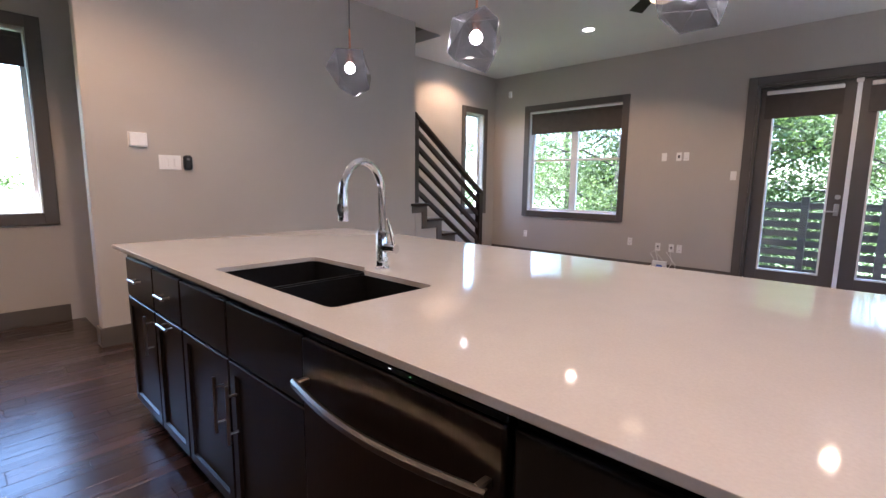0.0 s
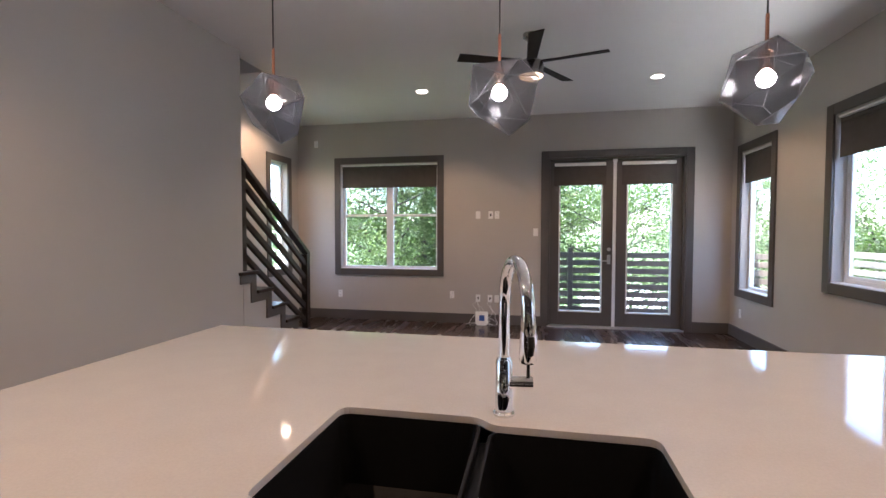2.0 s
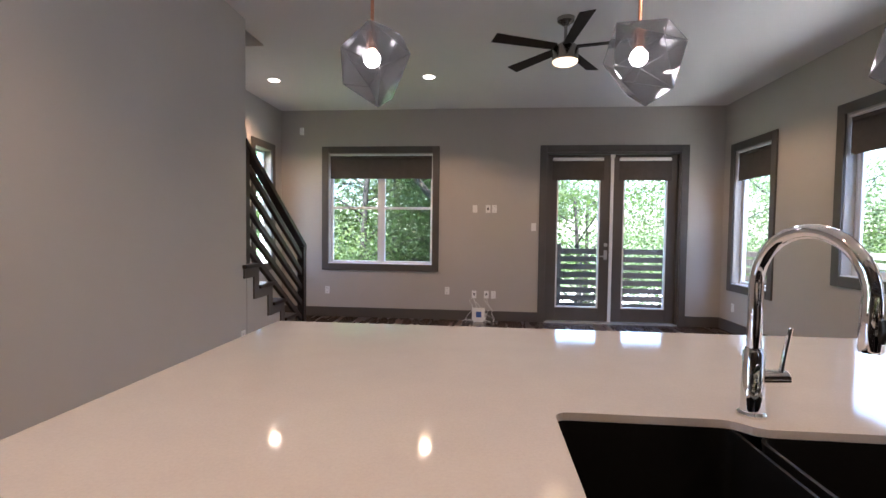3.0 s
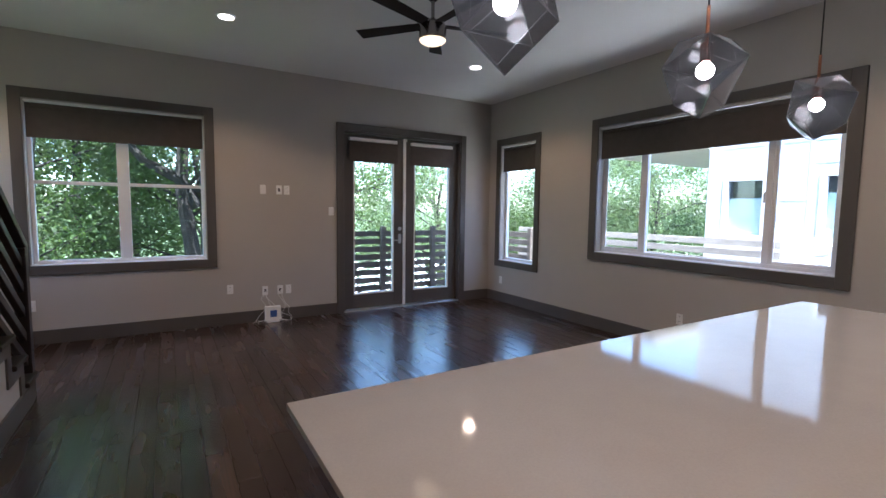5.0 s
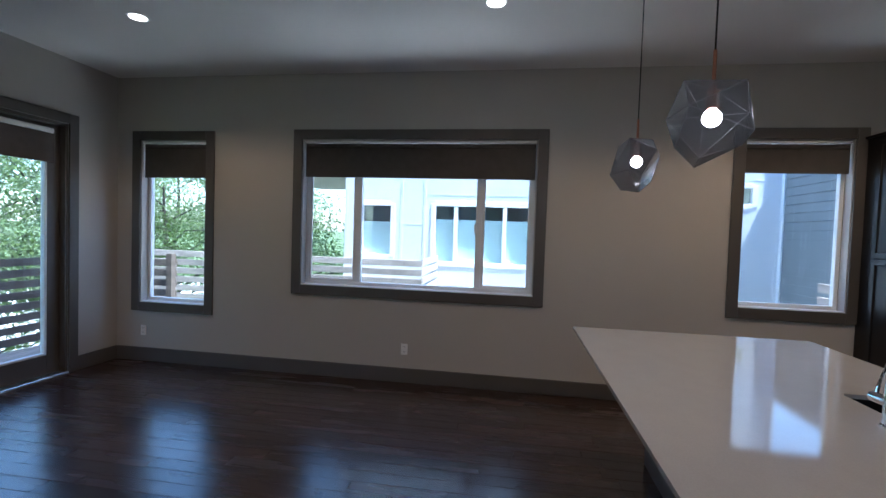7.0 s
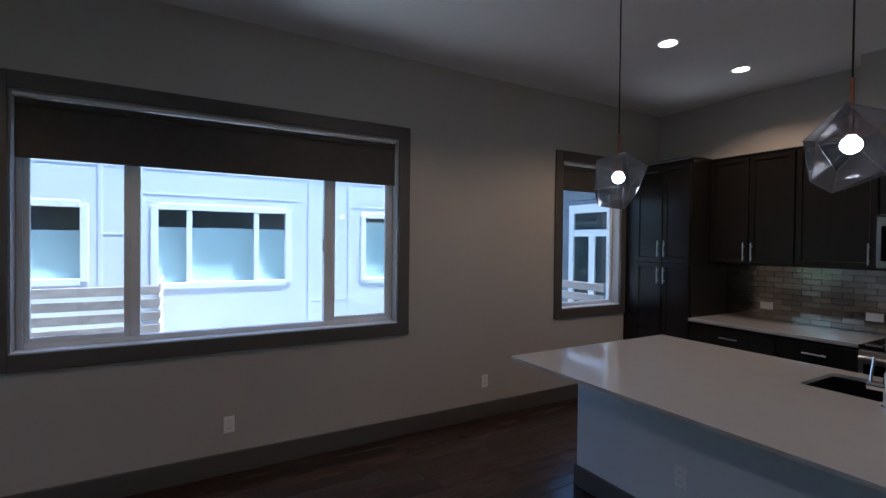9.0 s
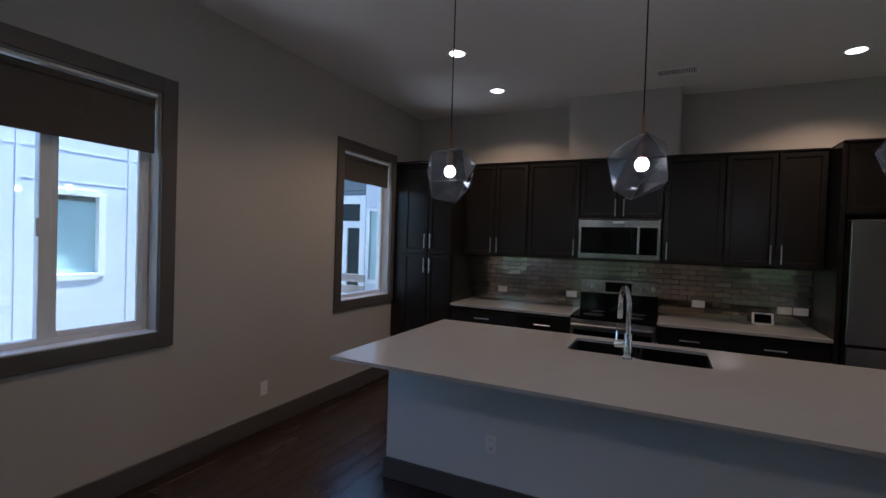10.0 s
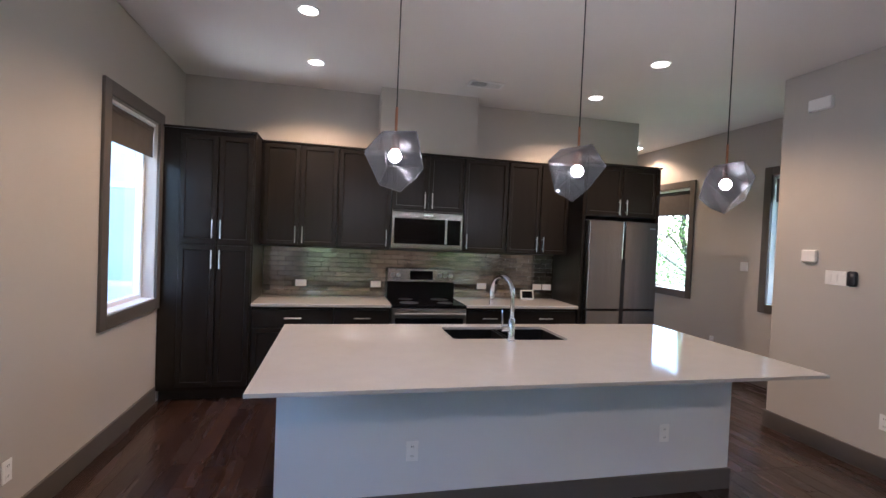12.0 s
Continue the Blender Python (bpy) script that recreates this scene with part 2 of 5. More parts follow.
def leaf_material(name, base):
    m = material(name, base, 0.55, vary=0.35, scale=0.9, random_tone=0.5)
    n, l = m.node_tree.nodes, m.node_tree.links
    b = n["Principled BSDF"]
    t = n.new("ShaderNodeBsdfTranslucent")
    t.inputs["Color"].default_value = (base[0] * 2.4, base[1] * 2.4, base[2] * 1.7, 1)
    mix = n.new("ShaderNodeMixShader")
    mix.inputs["Fac"].default_value = 0.48
    l.new(b.outputs["BSDF"], mix.inputs[1]), l.new(t.outputs["BSDF"], mix.inputs[2])
    l.new(mix.outputs["Shader"], n["Material Output"].inputs["Surface"])
    return m


# first leaf colour dimmed for shaded trees, second paled as if bleached by sun
LEAF = leaf_material("leaf", (0.042, 0.068, 0.02))
LEAF_LIT = leaf_material("leaf_lit", (0.08, 0.11, 0.055))

# ---- mesh helpers ----
WORLD_OF = {}


def box(bm, x0, x1, y0, y1, z0, z1, bevel=0.0, seg=1):
    x0, x1, y0, y1, z0, z1 = min(x0, x1), max(x0, x1), min(y0, y1), max(y0, y1), min(z0, z1), max(z0, z1)
    m = Matrix.Translation(((x0 + x1) / 2, (y0 + y1) / 2, (z0 + z1) / 2)) @ Matrix.Diagonal((x1 - x0, y1 - y0, z1 - z0, 1))
    r = bmesh.ops.create_cube(bm, size=1, matrix=m)
    if bevel:
        e = list({e for v in r["verts"] for e in v.link_edges})
        bmesh.ops.bevel(bm, geom=e, offset=bevel, segments=seg, affect="EDGES", profile=0.5)
    return bm


def boxed(x0, x1, y0, y1, z0, z1, bevel=0.0, seg=1):
    return box(bmesh.new(), x0, x1, y0, y1, z0, z1, bevel, seg)


def tube(bm, points, radius, sides=10, cap=True):
    """A round rod along points; radius may be one number or one a point."""
    pts = [Vector(p) for p in points]
    rads = radius if isinstance(radius, (list, tuple)) else [radius] * len(pts)
    rings, ref = [], None
    for i, p in enumerate(pts):
        d = (pts[min(i + 1, len(pts) - 1)] - pts[max(i - 1, 0)]).normalized()
        if ref is None or abs(ref.dot(d)) > 0.99:
            ref = Vector((0, 0, 1)) if abs(d.z) < 0.9 else Vector((1, 0, 0))
        a = d.cross(ref).normalized()
        ref = a.cross(d).normalized()
        rings.append([bm.verts.new(p + (a * math.cos(k * math.tau / sides) + ref * math.sin(k * math.tau / sides)) * rads[i])
                      for k in range(sides)])
    for r0, r1 in zip(rings, rings[1:]):
        for k in range(sides):
            bm.faces.new((r0[k], r0[(k + 1) % sides], r1[(k + 1) % sides], r1[k]))
    if cap:
        bm.faces.new(rings[0][::-1]), bm.faces.new(rings[-1])
    bmesh.ops.recalc_face_normals(bm, faces=bm.faces[:])
    return bm


def tubed(points, radius, sides=10):
    return tube(bmesh.new(), points, radius, sides)


def lathe(bm, profile, centre, sides=24):
    """A turned body: profile of (radius, z), from bottom to top."""
    rings = []
    for r, z in profile:
        rings.append([bm.verts.new((centre[0] + r * math.cos(k * math.tau / sides), centre[1] + r * math.sin(k * math.tau / sides),
                                    centre[2] + z)) for k in range(sides)])
    for r0, r1 in zip(rings, rings[1:]):
        for k in range(sides):
            bm.faces.new((r0[k], r0[(k + 1) % sides], r1[(k + 1) % sides], r1[k]))
    bm.faces.new(rings[0][::-1]), bm.faces.new(rings[-1])
    bmesh.ops.recalc_face_normals(bm, faces=bm.faces[:])
    return bm


def linked(name, bm, mat, smooth=False):
    me = bpy.data.meshes.new(name)
    bm.to_mesh(me)
    bm.free()
    me.materials.append(mat)
    if smooth:
        me.shade_smooth()
        me.set_sharp_from_angle(angle=radians(35))
    ob = new(name, me)
    WORLD_OF[ob.name] = Matrix()
    return ob


def thing(name, at, label="", category="", group="", kind=""):
    ob = tagged(new(name), label, category, group, kind)
    ob.empty_display_size = 0.1
    ob.matrix_basis = Matrix.Translation(at)
    WORLD_OF[ob.name] = Matrix.Translation(at)
    return ob


def part(name, bm, mat, parent, label="", smooth=False):
    ob = linked(name, bm, mat, smooth)
    ob.parent = parent
    ob.matrix_parent_inverse = WORLD_OF[parent.name].inverted()
    if label:
        ob["label"] = label
    return ob


def structure(name, bm, mat, label="", smooth=False, category="wall"):
    return tagged(linked(name, bm, mat, smooth), label, category, kind="structure")


def wall_bm(along, face, outer, a0, a1, z0, z1, openings):
    """A wall with openings (a0, a1, z0, z1); along x or y, from its face to its outer side."""
    bm = bmesh.new()

    def piece(u0, u1, w0, w1):
        if u1 - u0 > 1e-4 and w1 - w0 > 1e-4:
            if along == "x":
                box(bm, u0, u1, face, outer, w0, w1)
            else:
                box(bm, face, outer, u0, u1, w0, w1)
    at = a0
    for o0, o1, p0, p1 in sorted(openings):
        piece(at, o0, z0, z1)
        piece(o0, o1, z0, p0)
        piece(o0, o1, p1, z1)
        at = o1
    piece(at, a1, z0, z1)
    bmesh.ops.remove_doubles(bm, verts=bm.verts[:], dist=1e-5)
    return bm


# ---- openings: trim edges (a0, a1, z0, z1), trim width 0.1 ----
TW = 0.1
W1 = (-5.905, -4.085, 0.726, 2.62)
W2 = (-1.207, -0.2, 0.567, 2.58)
W3 = (-4.763, -2.127, 0.86, 2.594)
W4 = (-7.505, -6.415, 0.862, 2.602)
WA = (-9.65, -8.52, 0.88, 2.6)
WB = (-7.42, -6.37, 0.88, 2.61)
WS = (-0.94, -0.25, 0.745, 2.6)
FD = (-2.595, -0.487, 0.0, 2.624)


def inner(w):
    return (w[0] + TW, w[1] - TW, w[2] + TW if w[2] > 0.01 else 0.0, w[3] - TW)


structure("wall_north", wall_bm("x", 0, WT, XW - WT, WT, 0, CEIL, [inner(W1), inner(FD)]), WALL, "greige painted wall with a window and french doors")
structure("wall_east", wall_bm("y", 0, WT, YK - 0.12, 0, 0, CEIL, [inner(W2), inner(W3), inner(W4)]), WALL, "greige painted wall with three windows")
structure("wall_west", wall_bm("y", XW, XW - WT, YS - WT, 0, -2.6, 5.8, [inner(WA), inner(WB), inner(WS)]), WALL, "greige painted wall beside the stairs")
structure("wall_kitchen", boxed(KEND, 0, YK - 0.12, YK, 0, CEIL), WALL, "greige painted kitchen wall above dark cabinets")
structure("wall_entry_side", boxed(KEND, KEND + 0.12, YS, YK - 0.12, 0, CEIL), WALL, "greige painted entry wall")
structure("wall_entry_end", boxed(XW, KEND + 0.12, YS - WT, YS, 0, CEIL), WALL, "greige painted entry end wall")
structure("wall_chase", boxed(-3.04, -1.975, YK, -7.8, 2.47, CEIL), WALL, "greige boxed duct chase above the cabinets")
structure("wall_stair", boxed(LW - 0.12, LW, LW_Y0, LW_Y1, 0, CEIL, 0.012, 3), WALL, "greige painted stair wall with switches")

# ceiling with a stair opening, and the shaft above
cb = bmesh.new()
SY0, SY1 = LW_Y0 - 0.1, -2.45
box(cb, LW - 0.12, WT, YS, WT, CEIL, CEIL + 0.15)
box(cb, XW, LW - 0.12, SY1, WT, CEIL, CEIL + 0.15)
box(cb, XW, LW - 0.12, YS, SY0, CEIL, CEIL + 0.15)
structure("ceiling", cb, CEILING, "pale grey painted ceiling", category="ceiling")
sb = bmesh.new()
box(sb, LW - 0.12, LW, SY0, SY1, CEIL + 0.15, 5.8)
box(sb, XW, LW, SY1, SY1 + 0.12, CEIL + 0.15, 5.8)
box(sb, XW, LW, SY0 - 0.12, SY0, CEIL + 0.15, 5.8)
box(sb, XW, LW, SY0 - 0.12, SY1 + 0.12, 5.8, 5.9)
structure("wall_stair_shaft", sb, WALL, "greige painted walls above the stairs")

# the storey above, closed, which shades the deck
ub = bmesh.new()
box(ub, XW - WT, WT, YS - WT, YS - WT + 0.15, CEIL + 0.151, 6.2)
box(ub, XW - WT, WT, WT - 0.15, WT, CEIL + 0.151, 6.2)
box(ub, WT - 0.15, WT, YS - WT + 0.15, WT - 0.15, CEIL + 0.151, 6.2)
box(ub, XW - WT - 0.15, XW - WT, YS - WT, WT, CEIL + 0.151, 6.2)
box(ub, XW - WT - 0.4, WT + 0.3, YS - WT - 0.3, WT + 0.3, 6.2, 6.4)
structure("wall_upper_storey", ub, SIDING, "pale panel-sided storey above the rooms")

# sub-floor, with the stairs going down beside the stair wall
fb = bmesh.new()
HY0, HY1 = LW_Y0 + 0.06, -3.4
box(fb, LW - 0.12, 0, YS, 0, -0.25, -0.016)
box(fb, XW, LW - 0.12, YS, HY0, -0.25, -0.016)
box(fb, XW, LW - 0.12, HY1, 0, -0.25, -0.016)
floor = structure("floor", fb, PLANK, "dark hand-scraped hardwood floor", category="floor")
rb = bmesh.new()
box(rb, LW - 0.12, LW - 0.02, HY0, HY1, -2.6, -0.25)
box(rb, XW, LW, HY1, HY1 + 0.1, -2.6, -0.25)
box(rb, XW, LW, HY0 - 0.1, HY1 + 0.1, -2.7, -2.6)
box(rb, XW, LW, HY0 - 0.1, HY0, -2.6, -0.25)
structure("wall_lower_stair", rb, WALL, "greige walls of the stairs going down")
lower = thing("lower_staircase", (-6.0, HY0, -2.6), "dark wooden stairs going down beside the wall", "staircase", kind="structure")
for i in range(9):
    part("tread", boxed(XW + 0.005, LW - 0.125, HY0 + 0.26 * i, HY0 + 0.26 * (i + 1) + 0.02, -0.2 - 0.18 * i - 0.04, -0.2 - 0.18 * i, 0.006), PLANK, lower)

# baseboards
BH, BT = 0.15, 0.018


def baseboard(x0, x1, y0, y1):
    structure("baseboard", boxed(x0, x1, y0, y1, 0, BH, 0.003), TRIM, "taupe painted baseboard", category="baseboard")


baseboard(XW, FD[0], -BT, 0)
baseboard(FD[1], 0, -BT, 0)
baseboard(-BT, 0, -7.46, -BT)
baseboard(LW, LW + BT, LW_Y0 - BT, -1.822)
baseboard(LW - 0.12, LW, LW_Y0 - BT, LW_Y0)
baseboard(XW, XW + BT, YS, HY0 - 0.1)
baseboard(KEND - BT, KEND, YS, YK + 0.0)
baseboard(KEND - BT, -5.14, YK, YK + BT)


# ---- windows and doors ----
def mapper(side):
    if side == "n":
        return lambda u0, u1, d0, d1, z0, z1, b=0.0: boxed(u0, u1, d0, d1, z0, z1, b)
    if side == "e":
        return lambda u0, u1, d0, d1, z0, z1, b=0.0: boxed(d0, d1, u0, u1, z0, z1, b)
    return lambda u0, u1, d0, d1, z0, z1, b=0.0: boxed(XW - d1, XW - d0, u0, u1, z0, z1, b)


def place(side, u, d, z):
    return {"n": (u, d, z), "e": (d, u, z), "w": (XW - d, u, z)}[side]


def window(name, side, w, mullions=(), rails=(), label="", shade_to=2.12, sashes=(), half=0.022):
    B = mapper(side)
    a0, a1, z0, z1 = w
    i0, i1, j0, j1 = inner(w)
    win = thing(name, place(side, (a0 + a1) / 2, 0, z0), label, "window", kind="structure")
    for u0, u1, v0, v1 in ((a0, i0, z0, z1), (i1, a1, z0, z1)):
        part("window_trim", B(u0, u1, -0.022, 0, v0, v1, 0.003), TRIM, win, "taupe painted trim board")
    for v0, v1 in ((z0, j0), (j1, z1)):
        part("window_trim", B(i0, i1, -0.022, 0, v0, v1, 0.003), TRIM, win)
    t = 0.008
    part("jamb", B(i0, i0 + t, 0, WT, j0 + t, j1), WALL, win, "painted jamb")
    part("jamb", B(i1 - t, i1, 0, WT, j0 + t, j1), WALL, win)
    part("jamb", B(i0 + t, i1 - t, 0, WT, j1 - t, j1), WALL, win)
    part("window_sill", B(i0, i1, -0.004, WT, j0, j0 + t), VINYL, win, "white sill")
    f, d0, d1 = 0.035, 0.095, 0.15
    fr = B(i0 + t, i0 + t + f, d0, d1, j0 + t, j1 - t, 0.003)
    for bm2 in (B(i1 - t - f, i1 - t, d0, d1, j0 + t, j1 - t, 0.003), B(i0 + t + f, i1 - t - f, d0, d1, j0 + t, j0 + t + f, 0.003),
                B(i0 + t + f, i1 - t - f, d0, d1, j1 - t - f, j1 - t, 0.003)):
        me = bpy.data.meshes.new("tmp")
        bm2.to_mesh(me)
        bm2.free()
        fr.from_mesh(me)
        bpy.data.meshes.remove(me)
    part("window_frame", fr, VINYL, win, "white vinyl frame")
    us = [i0 + t + f, *sum(([m - half, m + half] for m in mullions), []), i1 - t - f]
    vs = [j0 + t + f, *sum(([r - 0.018, r + 0.018] for r in rails), []), j1 - t - f]
    for m in mullions:
        part("mullion", B(m - half, m + half, d0 - 0.004, d1 - 0.004, j0 + t + f, j1 - t - f, 0.003), VINYL, win)
    for k in range(0, len(us), 2):
        for r in rails:
            part("sash_rail", B(us[k], us[k + 1], d0 + 0.004, d1 - 0.01, r - 0.018, r + 0.018, 0.003), VINYL, win)
        for q in range(0, len(vs), 2):
            p = part("pane", B(us[k], us[k + 1], 0.12, 0.124, vs[q], vs[q + 1]), GLASS, win, "clear glass pane")
            p.visible_shadow = False
            if (k // 2) in sashes:
                for u0, u1, v0, v1 in ((us[k], us[k] + 0.03, vs[q], vs[q + 1]), (us[k + 1] - 0.03, us[k + 1], vs[q], vs[q + 1]),
                                       (us[k] + 0.03, us[k + 1] - 0.03, vs[q], vs[q] + 0.03), (us[k] + 0.03, us[k + 1] - 0.03, vs[q + 1] - 0.03, vs[q + 1])):
                    part("sash", B(u0, u1, 0.098, 0.118, v0, v1, 0.003), VINYL, win, "white sliding sash")
    if shade_to:
        sh = thing("roller_shade", place(side, (a0 + a1) / 2, 0.05, shade_to), "dark taupe roller shade partly lowered in the window", "shade", "window shades")
        part("cassette", B(i0 + t + 0.004, i1 - t - 0.004, 0.012, 0.075, j1 - t - 0.022, j1 - t - 0.002, 0.004), PLASTIC, sh, "white head rail")
        part("fabric", B(i0 + t + 0.012, i1 - t - 0.012, 0.03, 0.033, shade_to + 0.012, j1 - t - 0.03), SHADE, sh)
        part("roll", B(i0 + t + 0.012, i1 - t - 0.012, 0.02, 0.06, j1 - t - 0.08, j1 - t - 0.03, 0.012), SHADE, sh)
        part("bottom_bar", B(i0 + t + 0.012, i1 - t - 0.012, 0.026, 0.037, shade_to, shade_to + 0.012, 0.003), SHADE, sh)
    return win


window("window_1", "n", W1, (-4.995,), (1.69,), "white double window with taupe trim looking into trees", 2.135, (), 0.056)
window("window_2", "e", W2, (), (), "narrow white window with taupe trim", 2.07)
window("window_3", "e", W3, (-4.1, -2.825), (), "wide white sliding window with taupe trim", 2.105, (0, 2), 0.03)
window("window_4", "e", W4, (), (), "white kitchen window with taupe trim", 2.2)
window("window_5", "w", WA, (), (), "white entry window with taupe trim", 2.1)
window("window_6", "w", WB, (), (), "white entry window with taupe trim beside the stairs", 2.2)
window("window_7", "w", WS, (), (), "narrow white window above the stairs", 0)

for name, y in (("window_latch", -2.79), ("window_latch", -4.065)):
    wl = tagged(linked(name, boxed(0.082, 0.094, y - 0.012, y + 0.012, 1.56, 1.66, 0.004, 2), VINYL, True), "white latch on the sliding window sash", "latch", "window latches", kind="")

# french doors
i0, i1, _, j1 = inner(FD)
frame_1 = thing("door_frame", ((i0 + i1) / 2, 0, 0), "taupe painted french door frame with casing", "door frame", kind="structure")
part("casing", boxed(FD[0], i0, -0.022, 0, 0, FD[3], 0.003), TRIM, frame_1)
part("casing", boxed(i1, FD[1], -0.022, 0, 0, FD[3], 0.003), TRIM, frame_1)
part("casing", boxed(i0, i1, -0.022, 0, j1, FD[3], 0.003), TRIM, frame_1)
part("jamb", boxed(i0, i0 + 0.03, 0, WT, 0.02, j1), TRIM, frame_1)
part("jamb", boxed(i1 - 0.03, i1, 0, WT, 0.02, j1), TRIM, frame_1)
part("jamb", boxed(i0 + 0.03, i1 - 0.03, 0, WT, j1 - 0.03, j1), TRIM, frame_1)
part("threshold", boxed(i0, i1, -0.02, WT, -0.01, 0.02, 0.005), NICKEL, frame_1, "aluminium threshold")
MID = -1.541


def french_door(name, x0, x1, handle_x, label, sl=0.135, sr=0.135):
    d = thing(name, ((x0 + x1) / 2, 0.08, 0.025), label, "door", kind="structure")
    y0, y1, z0, z1 = 0.06, 0.105, 0.025, j1 - 0.034
    g0, g1 = 0.222, 2.32
    part("stile", boxed(x0, x0 + sl, y0, y1, z0, z1, 0.003), TRIM, d)
    part("stile", boxed(x1 - sr, x1, y0, y1, z0, z1, 0.003), TRIM, d)
    part("bottom_rail", boxed(x0 + sl, x1 - sr, y0, y1, z0, g0, 0.003), TRIM, d)
    part("top_rail", boxed(x0 + sl, x1 - sr, y0, y1, g1, z1, 0.003), TRIM, d)
    bead = bmesh.new()
    for b in ((x0 + sl, x0 + sl + 0.02, g0, g1), (x1 - sr - 0.02, x1 - sr, g0, g1), (x0 + sl + 0.02, x1 - sr - 0.02, g0, g0 + 0.02), (x0 + sl + 0.02, x1 - sr - 0.02, g1 - 0.02, g1)):
        box(bead, b[0], b[1], y0 - 0.004, y1 + 0.004, b[2], b[3], 0.003)
    part("glazing_bead", bead, VINYL, d, "white glazing bead")
    p = part("pane", boxed(x0 + sl + 0.02, x1 - sr - 0.02, 0.08, 0.085, g0 + 0.02, g1 - 0.02), GLASS, d, "clear glass pane")
    p.visible_shadow = False
    if handle_x:
        h = part("door_handle", boxed(handle_x - 0.025, handle_x + 0.025, y0 - 0.012, y0, 0.95, 1.09, 0.006), NICKEL, d, "satin nickel handle plate")
        part("lever", tubed([(handle_x, y0 - 0.01, 1.0), (handle_x, y0 - 0.05, 1.0), (handle_x - 0.12, y0 - 0.05, 1.0)], 0.009), NICKEL, h)
        part("deadbolt", lathe(bmesh.new(), [(0.028, 0), (0.028, 0.012)], (0, 0, 0), 16), NICKEL, d).data.transform(
            Matrix.Translation((handle_x, y0, 1.17)) @ Matrix.Rotation(radians(90), 4, "X"))
    sh = part("roller_shade", boxed(x0 + sl - 0.075, x1 - sr + 0.04, y0 - 0.035, y0 - 0.032, 2.125, 2.4), SHADE, d, "dark taupe roller shade, partly lowered")
    part("bottom_bar", boxed(x0 + sl - 0.075, x1 - sr + 0.04, y0 - 0.04, y0 - 0.028, 2.115, 2.125, 0.003), SHADE, sh)
    part("head_rail", boxed(x0 + sl - 0.07, x1 - sr + 0.035, y0 - 0.05, y0, 2.4, 2.45, 0.012, 2), PLASTIC, sh, "white head rail")


french_door("door_1", i0 + 0.033, MID - 0.003, MID - 0.07, "taupe glazed french door with a satin lever", 0.13, 0.16)
french_door("door_2", MID + 0.003, i1 - 0.033, 0, "taupe glazed french door, closed", 0.165, 0.13)
part("contact_sensor", boxed(MID - 0.035, MID + 0.03, 0.01, 0.033, j1 - 0.075, j1 - 0.032, 0.005, 2), PLASTIC, frame_1, "small white contact sensor")
part("astragal", boxed(MID - 0.022, MID + 0.022, 0.035, 0.058, 0.022, j1 - 0.033, 0.004), VINYL, frame_1, "white weather strip between the doors")

# ---- stairs going up ----
RISE, RUN, SY = 0.205, 0.275, -1.73
stair = thing("staircase", (-6.0, SY, 0), "dark wooden stairs with stepped taupe skirt", "staircase", kind="structure")
for i in range(18):
    y = SY - RUN * i
    z = RISE * (i + 1)
    if z > CEIL + 0.05:
        break
    side = LW + 0.035 if i < 5 else LW - 0.122
    part("tread", boxed(XW + 0.003, side, y - RUN, y + 0.03, z - 0.035, z, 0.008, 2), RAILWOOD, stair, "dark wooden tread")
    part("riser", boxed(XW + 0.003, (LW - 0.002) if i < 5 else LW - 0.122, y - 0.018, y, z - RISE, z - 0.035), TRIM, stair)
skirt = bmesh.new()
for i in range(5):
    y0, y1, z = SY - RUN * (i + 1), SY - RUN * i, RISE * (i + 1)
    box(skirt, LW - 0.02, LW + 0.012, max(y0, LW_Y1 - 0.06), y1, z - 0.12, z - 0.036)
    box(skirt, LW - 0.02, LW + 0.012, y1 - 0.09, y1, z - RISE - 0.12 if i else 0.0, z - 0.12)
part("skirt", skirt, TRIM, stair, "stepped taupe skirt board")
knee = bmesh.new()
for i in range(5):
    y0 = max(SY - RUN * (i + 1), LW_Y1)
    box(knee, LW - 0.12, LW, y0, SY - RUN * i, 0, RISE * (i + 1) - 0.035)
structure("wall_under_stair", knee, WALL, "greige wall under the open steps")
soffit = bmesh.new()
v = [soffit.verts.new(p) for p in ((XW + 0.003, -3.0, 0.7), (LW - 0.122, -3.0, 0.7), (LW - 0.122, -6.3, 2.88), (XW + 0.003, -6.3, 2.88))]
f = soffit.faces.new(v)
bmesh.ops.solidify(soffit, geom=[f], thickness=0.05)
part("soffit", soffit, WALL, stair, "painted soffit")

rail = thing("stair_railing", (LW, -1.75, 0.15), "dark wooden stair railing with sloping bars", "railing")
RX0, RX1 = LW - 0.055, LW - 0.015
SLOPE = (2.12 - 1.165) / (3.0 - 1.67)
part("newel_post", boxed(RX0 - 0.02, RX1 + 0.02, -1.75, -1.67, 0.0, 1.14, 0.004), RAILWOOD, rail)
part("upper_post", boxed(RX0 - 0.01, RX1 + 0.01, LW_Y1 - 0.0, LW_Y1 + 0.07, 1.03, 2.1, 0.004), RAILWOOD, rail)


